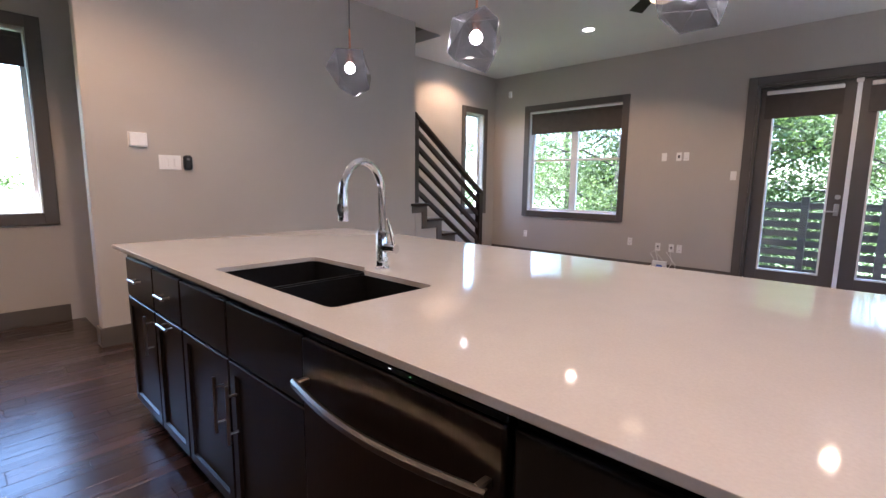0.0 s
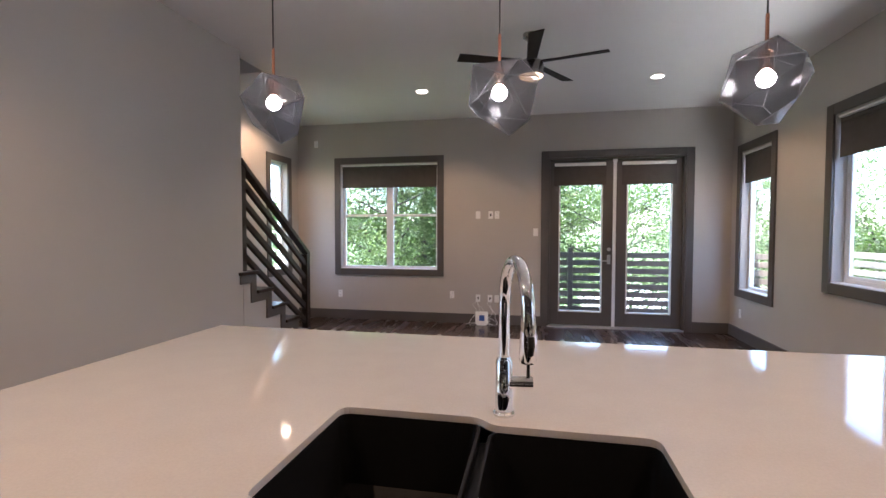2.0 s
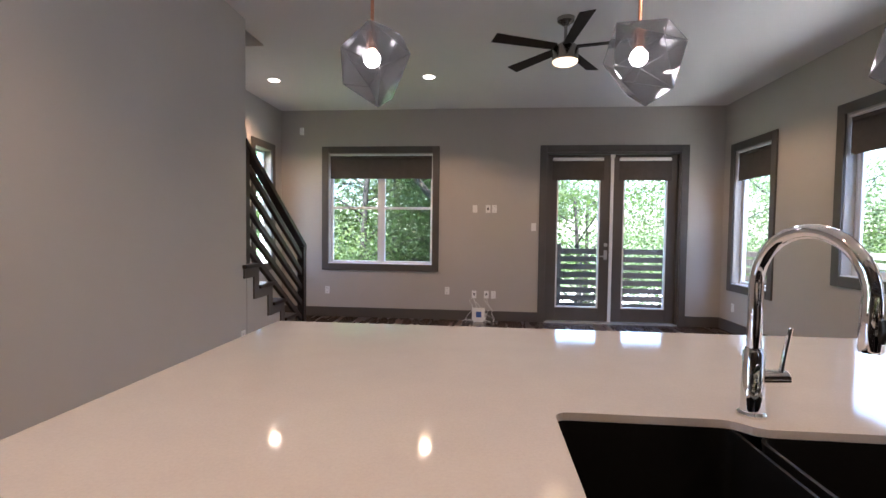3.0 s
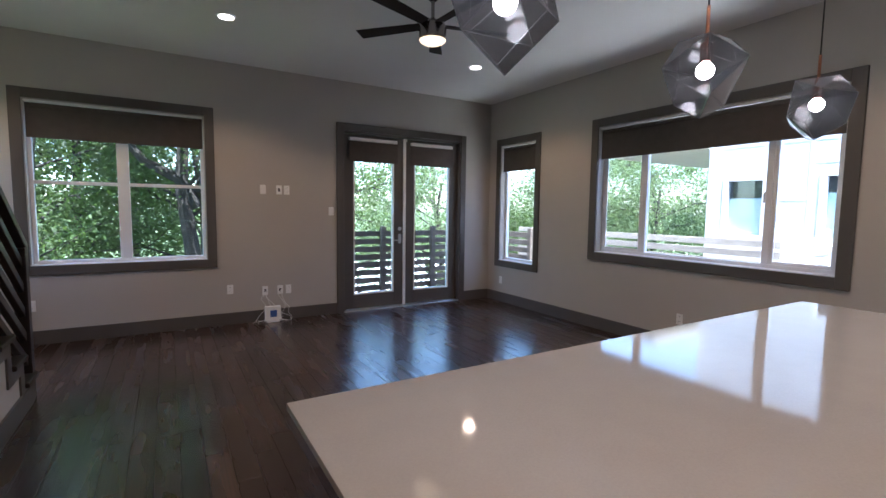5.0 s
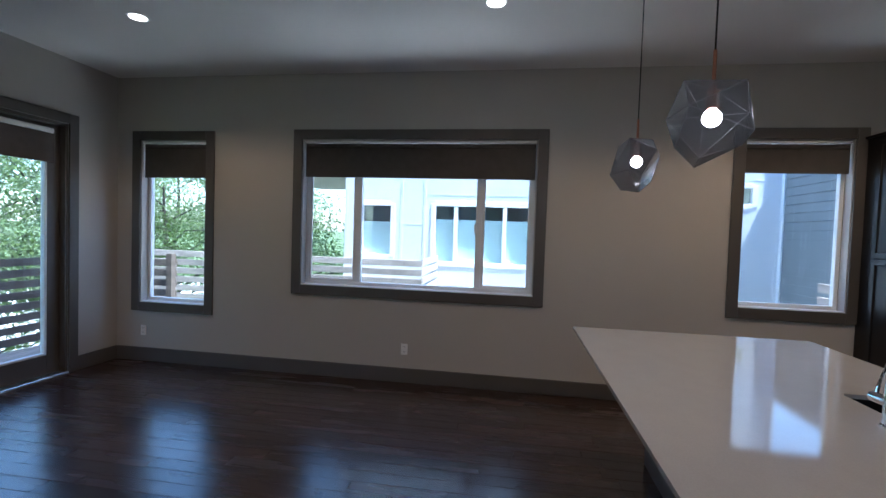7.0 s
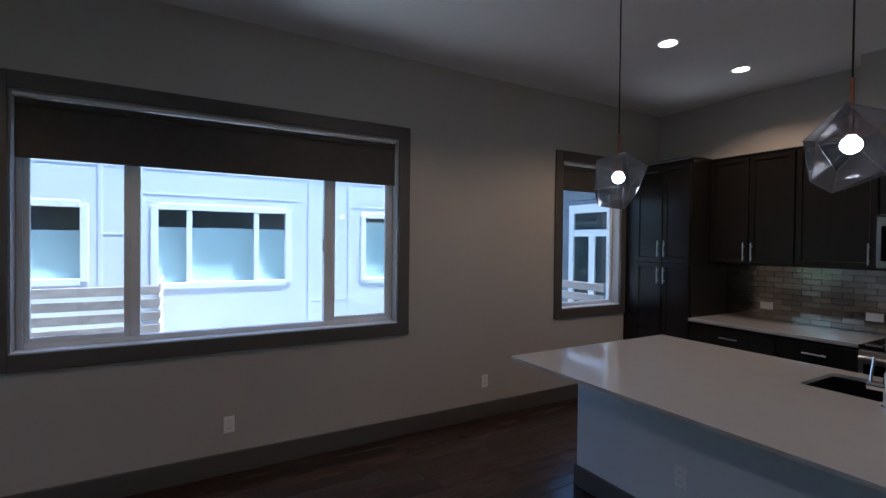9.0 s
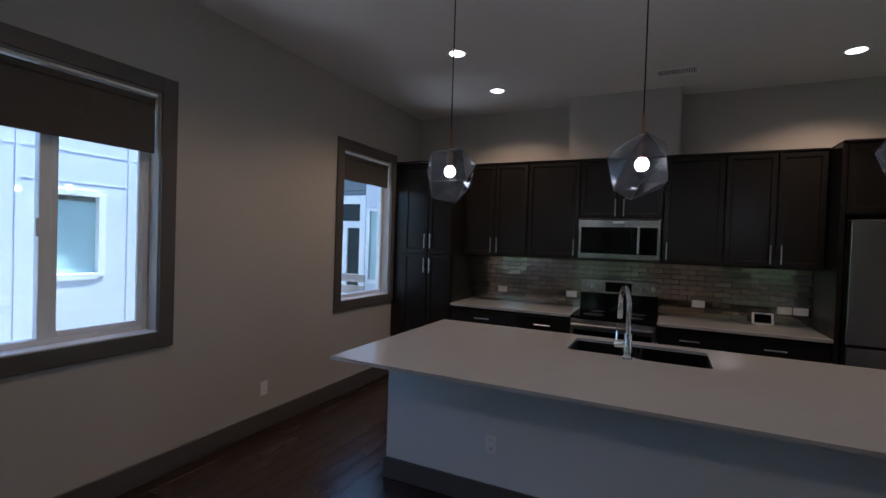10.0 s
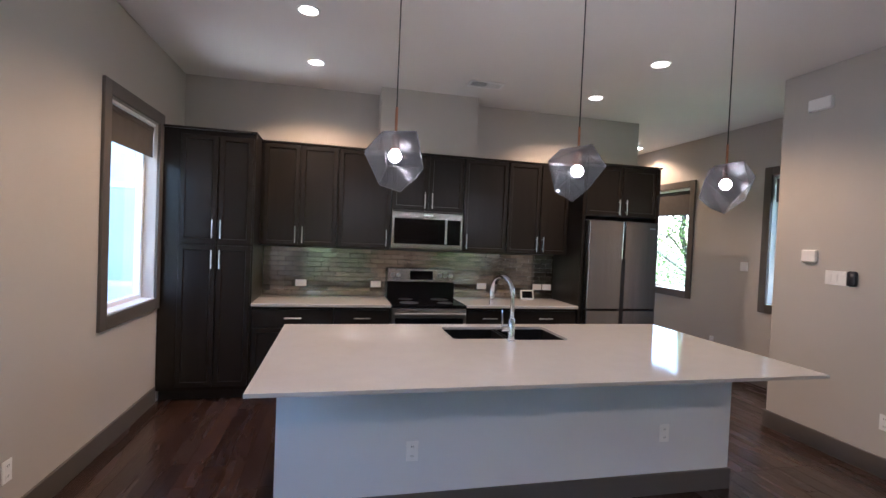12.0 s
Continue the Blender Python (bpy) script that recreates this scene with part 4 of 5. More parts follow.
# range
rg = thing("electric_range", (-2.51, -7.7, 0), "stainless electric range with black glass cooktop", "range")
part("body", boxed(-2.895, -2.122, YK + 0.02, -7.45, 0.02, 0.9), BLACK, rg)
part("cooktop", boxed(-2.895, -2.122, YK + 0.05, -7.41, 0.9, 0.922, 0.006, 2), BLACKGLASS, rg, "black glass cooktop")
for bx, by, br in ((-2.32, -7.58, 0.1), (-2.7, -7.58, 0.08), (-2.32, -7.85, 0.08), (-2.7, -7.85, 0.1)):
    part("burner", lathe(bmesh.new(), [(br, 0), (br, 0.0012), (br - 0.006, 0.0012), (br - 0.006, 0.0006)], (bx, by, 0.922), 28), BURNER, rg, "grey burner ring")
part("oven_door", boxed(-2.89, -2.127, -7.45, -7.405, 0.2, 0.885, 0.006, 2), STEEL_H, rg, "stainless oven door")
part("oven_window", boxed(-2.86, -2.157, -7.405, -7.4, 0.28, 0.79, 0.003), BLACKGLASS, rg, "black oven window")
part("drawer", boxed(-2.89, -2.127, -7.45, -7.41, 0.03, 0.19, 0.005), STEEL_H, rg)
part("oven_handle", tube(tube(tubed([(-2.87, -7.35, 0.84), (-2.147, -7.35, 0.84)], 0.014, 12), [(-2.84, -7.41, 0.84), (-2.84, -7.35, 0.84)], 0.009, 8), [(-2.177, -7.41, 0.84), (-2.177, -7.35, 0.84)], 0.009, 8),
     NICKEL, rg, "steel bar handle", True)
bg = bmesh.new()
vs = [bg.verts.new(p) for p in ((-2.89, YK + 0.02, 0.92), (-2.89, -7.96, 0.92), (-2.89, -7.985, 1.25), (-2.89, YK + 0.02, 1.25), (-2.127, YK + 0.02, 0.92), (-2.127, -7.96, 0.92), (-2.127, -7.985, 1.25), (-2.127, YK + 0.02, 1.25))]
for q in ((0, 1, 2, 3), (7, 6, 5, 4), (0, 4, 5, 1), (1, 5, 6, 2), (2, 6, 7, 3), (3, 7, 4, 0)):
    bg.faces.new([vs[k] for k in q])
bmesh.ops.recalc_face_normals(bg, faces=bg.faces[:])
part("backguard", bg, BLACKGLASS, rg, "black glass backguard")
panel = part("control_panel", boxed(-2.89, -2.127, -7.985, -7.965, 1.1, 1.25, 0.004), PANELSTEEL, rg, "stainless control panel")
part("display", boxed(-2.64, -2.38, -7.966, -7.961, 1.125, 1.225, 0.002), BLACKGLASS, panel, "black display")
for kx in (-2.185, -2.25, -2.72, -2.785, -2.845):
    kb = lathe(bmesh.new(), [(0.026, 0), (0.026, 0.006), (0.021, 0.01), (0.019, 0.03)], (0, 0, 0), 16)
    kb.transform(Matrix.Translation((kx, -7.966, 1.175)) @ Matrix.Rotation(radians(-90), 4, "X"))
    part("knob", kb, NICKEL, panel, "steel knob", True)

# microwave
mw = thing("microwave", (-2.51, -7.9, 1.49), "stainless over-the-range microwave under the cabinet", "microwave")
part("body", boxed(-2.893, -2.122, YK, -7.73, 1.478, 1.886, 0.004), BLACK, mw)
part("face", boxed(-2.893, -2.122, -7.73, -7.705, 1.478, 1.886, 0.005, 2), STEEL, mw, "stainless face")
part("window", boxed(-2.868, -2.15, -7.706, -7.7, 1.53, 1.8, 0.004), BLACKGLASS, mw, "black door window")
part("inner_window", boxed(-2.63, -2.2, -7.701, -7.697, 1.57, 1.76, 0.002), BLACKGLASS, mw)
part("keypad", boxed(-2.855, -2.735, -7.701, -7.698, 1.545, 1.785, 0.001), BLACKGLASS, mw, "black keypad")
part("handle", tube(tube(tubed([(-2.7, -7.66, 1.54), (-2.7, -7.66, 1.8)], 0.011, 10), [(-2.7, -7.7, 1.56), (-2.7, -7.66, 1.56)], 0.008, 8), [(-2.7, -7.7, 1.78), (-2.7, -7.66, 1.78)], 0.008, 8), NICKEL, mw, "steel bar handle", True)
part("logo_mark", boxed(-2.56, -2.46, -7.7045, -7.703, 1.838, 1.856), NICKEL, mw)
part("vent_grille", boxed(-2.88, -2.135, -7.72, -7.7, 1.868, 1.88), BLACK, mw)

# fridge, its panels and the cabinet above
fg = thing("refrigerator", (-4.66, -7.6, 0), "stainless four-door refrigerator in a dark enclosure", "refrigerator")
part("body", boxed(-5.085, -4.225, YK + 0.03, -7.45, 0.03, 1.87), BLACK, fg)
for x0, x1 in ((-4.645, -4.228), (-5.082, -4.665)):
    part("door", boxed(x0, x1, -7.445, -7.37, 0.9, 1.875, 0.008, 2), STEEL, fg, "brushed stainless door")
    part("freezer_door", boxed(x0, x1, -7.445, -7.37, 0.05, 0.885, 0.008, 2), STEEL, fg)
part("handle_recess", boxed(-4.68, -4.63, -7.42, -7.366, 0.08, 1.46, 0.004), BLACK, fg, "black recessed handle strip")
part("logo_mark", boxed(-5.04, -4.97, -7.369, -7.3685, 1.8, 1.812), NICKEL, fg)
fc = unit("fridge_cabinet", -5.098, -4.212, YK, -7.47, 1.92, 2.49, 1, [(-5.098, -4.655, 1.93, 2.48, -4.7, 2.03, True, HL), (-4.655, -4.212, 1.93, 2.48, -4.61, 2.03, True, HL)],
     "dark espresso cabinet and side panels around the refrigerator", "upper cabinets")
part("side_panel", boxed(-4.21, -4.176, YK, -7.45, 0, 2.49), ESPRESSO, fc)
part("side_panel", boxed(-5.135, -5.1, YK, -7.45, 0, 2.49), ESPRESSO, fc)
tagged(linked("cabinet_crown", boxed(-5.145, -4.176, YK, -7.43, 2.49, 2.508, 0.004), ESPRESSO), "dark espresso crown strip on the fridge cabinet", "molding")


# ---- plates, small fixtures ----
def plate(kind, side, u, z, gang=1, label="", mat=PLASTIC, face=None):
    """An outlet, switch or blank plate; side n, e, w (stair wall, facing +x), i (island back), k (kitchen wall)."""
    h, w = 0.115, 0.07 + 0.046 * (gang - 1)
    if kind == "flat":
        h, w = 0.07, 0.115
    base = {"n": (u, 0.0), "e": (0.0, u), "w": (LW, u), "i": (u, -5.43), "k": (u, YK + 0.014), "x": (XW, u)}[side]
    rot = {"n": 0, "e": -90, "w": 90, "i": 180, "k": 180, "x": 90}[side]
    m = Matrix.Translation((base[0], base[1], z)) @ Matrix.Rotation(radians(rot), 4, "Z")

    def B(x0, x1, y0, y1, z0, z1, bv=0.0):
        bm = boxed(x0, x1, y0, y1, z0, z1, bv)
        bm.transform(m)
        return bm
    nm = {"outlet": "wall_outlet", "flat": "wall_outlet", "switch": "light_switch", "blank": "blank_plate", "jack": "wall_jack"}[kind]
    o = thing(nm, m.translation, label or "white plastic wall plate", "outlet" if "outlet" in nm else "switch", "wall plates")
    part("plate", B(-w / 2, w / 2, -0.006, 0, -h / 2, h / 2, 0.002), mat, o)
    if kind == "outlet":
        for dz in (-0.027, 0.027):
            r = part("receptacle", B(-0.017, 0.017, -0.008, -0.006, dz - 0.014, dz + 0.014, 0.0015), PLASTIC, o)
            for dx in (-0.006, 0.006):
                part("slot", B(dx - 0.0015, dx + 0.0015, -0.0085, -0.008, dz - 0.004, dz + 0.006), BLACK, r)
    if kind == "flat":
        for dx in (-0.027, 0.027):
            part("receptacle", B(dx - 0.014, dx + 0.014, -0.008, -0.006, -0.017, 0.017, 0.0015), PLASTIC, o)
    if kind == "switch":
        for k in range(gang):
            dx = (k - (gang - 1) / 2) * 0.046
            part("rocker", B(dx - 0.016, dx + 0.016, -0.01, -0.006, -0.033, 0.033, 0.002), PLASTIC, o)
    if kind == "jack":
        part("socket", B(-0.012, 0.012, -0.009, -0.006, -0.02, 0.02, 0.002), BLACK, o)
    return o


plate("blank", "n", -3.545, 1.685, label="white blank plate high on the wall")
plate("jack", "n", -3.35, 1.685, label="white media plate high on the wall")
plate("outlet", "n", -3.255, 1.685, label="white outlet high on the wall")
plate("switch", "n", -2.672, 1.42, label="white switch beside the french doors")
plate("outlet", "n", -5.82, 0.41, label="white outlet above the baseboard")
plate("outlet", "n", -3.95, 0.44, label="white outlet above the baseboard")
plate("jack", "n", -3.54, 0.395, label="white cable plate above the modem")
plate("jack", "n", -3.355, 0.395, label="white data plate above the modem")
plate("outlet", "n", -3.25, 0.395, label="white outlet above the modem")
for u in (-0.35, -3.385, -5.565):
    plate("outlet", "e", u, 0.345, label="white outlet on the window wall")
plate("outlet", "i", -2.033, 0.385, label="white outlet on the island panel")
plate("outlet", "i", -3.69, 0.4, label="white outlet on the island panel")
plate("outlet", "w", -3.1, 0.39, label="white outlet on the stair wall")
plate("outlet", "w", -5.37, 0.4, label="white outlet on the stair wall")
plate("switch", "w", -5.77, 1.42, 3, label="white three-gang rocker switch on the stair wall")
plate("switch", "x", -7.65, 1.41, 2, label="white switch on the entry wall")
plate("outlet", "x", -8.1, 0.38, label="white outlet on the entry wall")
for u in (-1.2, -2.01, -3.26, -3.97, -4.095):
    plate("flat", "k", u, 1.055, label="white outlet on the tile backsplash")
th = thing("thermostat", (LW, -5.985, 1.58), "white square thermostat on the stair wall", "thermostat")
part("case", boxed(LW, LW + 0.028, -6.045, -5.925, 1.535, 1.635, 0.006, 2), PLASTIC, th)
part("base", boxed(LW, LW + 0.006, -6.05, -5.92, 1.53, 1.64, 0.002), PLASTIC, th)
rm = thing("fan_remote", (LW, -5.637, 1.42), "black fan remote in a wall cradle", "remote")
rbm = boxed(LW, LW + 0.022, -5.672, -5.608, 1.362, 1.482, 0.02, 3)
part("case", rbm, BLACK, rm, "", True)
part("dial", boxed(LW + 0.021, LW + 0.024, -5.648, -5.627, 1.44, 1.461, 0.001), GROUT, rm)
al = thing("door_chime", (LW, -5.95, 2.86), "white plastic chime box high on the stair wall", "chime")
part("case", boxed(LW, LW + 0.045, -6.05, -5.86, 2.81, 2.91, 0.008, 2), PLASTIC, al)
sn = thing("motion_detector", (-6.22, 0, 2.85), "small white sensor high on the wall", "sensor")
part("case", boxed(-6.255, -6.195, -0.035, 0, 2.8, 2.91, 0.01, 2), PLASTIC, sn)
# modem box and its cables on the floor
md = thing("modem_box", (-3.47, -0.1, 0), "white modem box with a blue mark on the floor", "modem")
part("case", boxed(-3.565, -3.375, -0.13, -0.07, 0.02, 0.205, 0.006, 2), PLASTIC, md)
part("foot", boxed(-3.545, -3.395, -0.14, -0.06, 0.0, 0.02, 0.003), PLASTIC, md)
BLUE = material("blue_print", (0.05, 0.12, 0.42), 0.5)
part("mark", boxed(-3.505, -3.425, -0.1315, -0.13, 0.07, 0.155), BLUE, md, "blue square mark")
rnd = random.Random(3)
for k in range(9):
    top = (rnd.choice((-3.54, -3.355, -3.56)) + rnd.uniform(-0.012, 0.012), -0.012, 0.395 + rnd.uniform(-0.04, 0.0)) if k < 5 else (-3.47 + rnd.uniform(-0.09, 0.09), -0.066, rnd.uniform(0.06, 0.16))
    out = -3.47 + rnd.choice((-1, 1)) * rnd.uniform(0.12, 0.3)
    pts = [top, (top[0], top[1] - 0.03, top[2] - 0.03)]
    for q in range(1, 6):
        w = q / 6
        pts.append((top[0] * (1 - w) + out * w + rnd.uniform(-0.05, 0.05), -0.05 - rnd.uniform(0.0, 0.05), max(0.006, top[2] * (1 - w) ** 1.6 + rnd.uniform(-0.02, 0.05))))
    pts.append((out, -0.07 - rnd.uniform(0, 0.06), 0.005))
    tagged(linked("cable", tubed(pts, 0.0032, 6), PLASTIC, True), "thin pale data cable by the modem", "cable", "modem cables")
# tablet stand on the counter
tb = thing("smart_display", (-3.78, -7.9, TOP), "small white smart display standing on the counter", "display")
m = Matrix.Translation((-3.78, -7.93, TOP)) @ Matrix.Rotation(radians(14), 4, "X")
b = boxed(-0.085, 0.085, -0.012, 0.012, 0.004, 0.115, 0.006, 2)
b.transform(m)
part("case", b, PLASTIC, tb)
b = boxed(-0.065, 0.065, 0.012, 0.014, 0.02, 0.1)
b.transform(m)
part("screen", b, BLACKGLASS, tb, "dark screen")
part("stand", boxed(-3.84, -3.72, -7.99, -7.9, TOP, TOP + 0.012, 0.004), PLASTIC, tb)

# ---- outside ----
GZ = -3.4
gb = bmesh.new()
bmesh.ops.create_grid(gb, x_segments=1, y_segments=1, size=900, matrix=Matrix.Translation((0, 0, GZ)))
structure("ground", gb, GROUND, "grassy ground below the house", category="ground")

# unseen concrete between the houses, added to bounce sun indoors; pads for bright ground
db = boxed(0.4, 4.9, -40, 30, GZ, GZ + 0.03)
box(db, -3.2, 0.4, 3.0, 5.8, GZ, GZ + 0.03)
box(db, 4.9, 34, 7.0, 34, GZ, GZ + 0.03)
structure("driveway", db, CONCRETE, "pale concrete, added between the houses to bounce sunlight", category="driveway")
# deck beyond the french doors
deck = thing("deck_floor", (-1.5, 1.0, -0.15), "weathered wooden deck outside the french doors", "deck", kind="structure")
for k in range(11):
    part("board", boxed(-2.9, 1.2, WT + 0.02 + 0.14 * k, WT + 0.15 + 0.14 * k, -0.14, -0.11, 0.003), PALEWOOD, deck)


def slat_fence(name, along, at, a0, a1, z0, z1, mat, label, posts, n=7):
    f = thing(name, (a0, at, z0) if along == "x" else (at, a0, z0), label, "railing")
    step = (z1 - z0) / n
    for k in range(n):
        q = (a0, a1, at - 0.012, at + 0.012) if along == "x" else (at - 0.012, at + 0.012, a0, a1)
        part("slat", boxed(*q, z0 + step * k, z0 + step * (k + 0.68), 0.003), mat, f)
    for p in posts:
        q = (p - 0.045, p + 0.045, at - 0.1, at - 0.013) if along == "x" else (at - 0.1, at - 0.013, p - 0.045, p + 0.045)
        part("post", boxed(*q, z0 - 0.05, z1 + 0.04, 0.004), mat, f)
    return f


slat_fence("deck_railing", "x", 1.75, -2.95, 1.25, -0.05, 1.1, DECKWOOD, "weathered horizontal slat deck railing", (-2.9, -2.04, -1.165, -0.11, 0.85), 8)
slat_fence("deck_railing", "y", 1.25, 0.25, 1.7, -0.05, 1.1, DECKWOOD, "weathered horizontal slat deck railing", (0.3,), 8)


def prism(bm, points, y0, y1):
    """A flat outline in x and z drawn out along y."""
    a = [bm.verts.new((x, y0, z)) for x, z in points]
    b = [bm.verts.new((x, y1, z)) for x, z in points]
    bm.faces.new(a), bm.faces.new(b[::-1])
    for k in range(len(a)):
        bm.faces.new((a[k], b[k], b[(k + 1) % len(a)], a[(k + 1) % len(a)]))
    bmesh.ops.recalc_face_normals(bm, faces=bm.faces[:])
    return bm


# the neighbour's house: pale panel facade, slate wing, balcony
NX, NY0, NY1, WING = 5.0, -9.4, -0.78, 0.5
nb = thing("neighbour_house", (NX + 3, -5, GZ), "pale blue-white panel-sided house next door", "house")
NW = {"a": (-1.86, -1.14, 1.0, 2.15), "b": (-4.77, -2.74, 0.9, 2.17), "c": (-6.95, -6.18, 0.88, 2.15), "d": (-8.95, -8.45, 2.25, 2.65)}
part("wall", wall_bm("y", NX, NX + 0.2, NY0, NY1, GZ, 6.2, list(NW.values())), SIDING, nb, "pale panel-sided wall")
part("wall", boxed(NX + 0.2, NX + 7, NY1 - 0.2, NY1, GZ, 6.2), SIDING, nb)
# unseen sheet added behind the windows to give the panes their reflected tone
part("pane_backing", boxed(NX + 0.6, NX + 0.7, NY0, NY1 - 0.2, GZ, 6.2), PANE_TONE, nb)
part("roof", boxed(NX - 0.2, NX + 7.2, NY0, NY1 + 0.3, 6.2, 6.45, 0.02), DARKLAP, nb, "dark flat roof")
part("roof", boxed(WING - 0.2, NX + 7.2, -16, NY0 - 0.05, 3.1, 3.3, 0.02), DARKLAP, nb, "dark flat roof")
for y in (-0.82, -2.05, -2.55, -5.15, -5.9, -7.35, -8.2, -9.36):
    part("batten", boxed(NX - 0.006, NX, y - 0.03, y + 0.03, GZ, 6.2, 0.002), SIDING, nb)
for z, a, b in ((2.75, NY0, NY1), (1.72, -2.55, -2.05), (2.36, -4.95, -2.6), (0.55, -5.9, -5.15), (2.3, -7.35, -5.9), (0.62, -8.2, -7.35), (1.7, -8.2, -7.35)):
    part("panel_joint", boxed(NX - 0.004, NX, a, b, z - 0.012, z + 0.012, 0.001), SIDING, nb)


def far_window(a0, a1, z0, z1, mull, frost):
    w = part("window", boxed(NX + 0.1, NX + 0.104, a0, a1, z0, z1), GLASS, nb, "white-framed window with frosted lower glass")
    fr = bmesh.new()
    for q in ((a0 - 0.05, a0 + 0.05, z0, z1), (a1 - 0.05, a1 + 0.05, z0, z1), (a0 + 0.05, a1 - 0.05, z0 - 0.05, z0 + 0.05), (a0 + 0.05, a1 - 0.05, z1 - 0.05, z1 + 0.05)):
        box(fr, NX - 0.012, NX + 0.09, q[0], q[1], q[2], q[3], 0.004)
    part("frame", fr, VINYL, w, "white frame")
    for m in mull:
        part("mullion", boxed(NX - 0.008, NX + 0.09, m - 0.04, m + 0.04, z0 + 0.05, z1 - 0.05, 0.004), VINYL, w)
    if frost:
        part("frosted_film", boxed(NX + 0.09, NX + 0.094, a0 + 0.05, a1 - 0.05, z0 + 0.05, z0 + (z1 - z0) * frost), FARPANE, w, "pale frosted film")


far_window(*NW["a"], (), 0.66)
far_window(*NW["b"], (-3.22, -4.24), 0.74)
far_window(*NW["c"], (), 0.9)
far_window(*NW["d"], (), 0)
# slate wing with lap boards
part("wing_wall", boxed(WING, NX, NY0 - 0.3, NY0 - 0.05, GZ, 3.1), DARKLAP, nb, "slate lap-sided wing")
for k in range(23):
    z = -0.6 + 0.16 * k
    b = prism(bmesh.new(), [(0, 0), (0.03, 0), (0.018, 0.153), (0, 0.153)], 1.76, NX - 0.002)
    b.transform(Matrix.Translation((0, NY0 - 0.05, z)) @ Matrix(((0, 1, 0, 0), (1, 0, 0, 0), (0, 0, 1, 0), (0, 0, 0, 1))))
    part("lap_board", b, DARKLAP, nb)
part("wing_wall", wall_bm("x", NY0 - 0.05, NY0 + 0.005, WING, 1.76, GZ, 3.1, [(0.86, 1.68, 0.87, 2.1)]), SIDING, nb, "pale panel-sided wall")
ww = part("wing_window", boxed(0.86, 1.68, NY0 - 0.03, NY0 - 0.02, 0.87, 2.1), FARPANE, nb, "frosted white-framed window")
fr = bmesh.new()
for q in ((0.82, 0.88, 0.83, 2.14), (1.66, 1.72, 0.83, 2.14), (0.88, 1.66, 0.83, 0.9), (0.88, 1.66, 2.07, 2.14)):
    box(fr, q[0], q[1], NY0 - 0.02, NY0 + 0.025, q[2], q[3], 0.004)
part("frame", fr, VINYL, ww, "white frame")
part("wing_corner", boxed(NX - 0.09, NX, NY0 - 0.04, NY0, GZ, 6.2), SIDING, nb)
wd = part("wing_window", boxed(1.85, 2.65, NY0 - 0.03, NY0 - 0.02, 0.3, 2.25), DARKPANE, nb, "dark glazed white-framed door")
fr = bmesh.new()
for q in ((1.75, 1.87, 0.2, 2.35), (2.63, 2.75, 0.2, 2.35), (1.87, 2.63, 2.2, 2.35), (1.87, 2.63, 0.2, 0.32), (1.87, 2.63, 1.78, 1.9), (2.13, 2.27, 0.32, 1.78)):
    box(fr, q[0], q[1], NY0 - 0.03, NY0 + 0.02, q[2], q[3], 0.004)
part("frame", fr, VINYL, wd, "white frame")
slat_fence("balcony_railing", "x", -8.3, 0.97, 1.9, -0.05, 1.13, PALEWOOD, "pale weathered slat balcony railing", (), 7)
part("wing_balcony", boxed(0.9, 1.95, -9.4, -8.25, -0.25, -0.1), PALEWOOD, nb)
part("balcony", boxed(3.3, NX, -2.86, 3.2, -0.25, -0.1), PALEWOOD, nb)
part("porch_soffit", boxed(3.5, NX + 4, NY1, 1.6, 2.78, 2.95), SOFFIT, nb, "tan porch soffit")
slat_fence("balcony_railing", "y", 3.38, -2.86, 3.2, -0.05, 1.1, PALEWOOD, "pale weathered slat balcony railing", (), 7)
slat_fence("balcony_railing", "x", -2.86, 3.4, 4.99, -0.05, 1.13, PALEWOOD, "pale weathered slat balcony railing", (), 7)


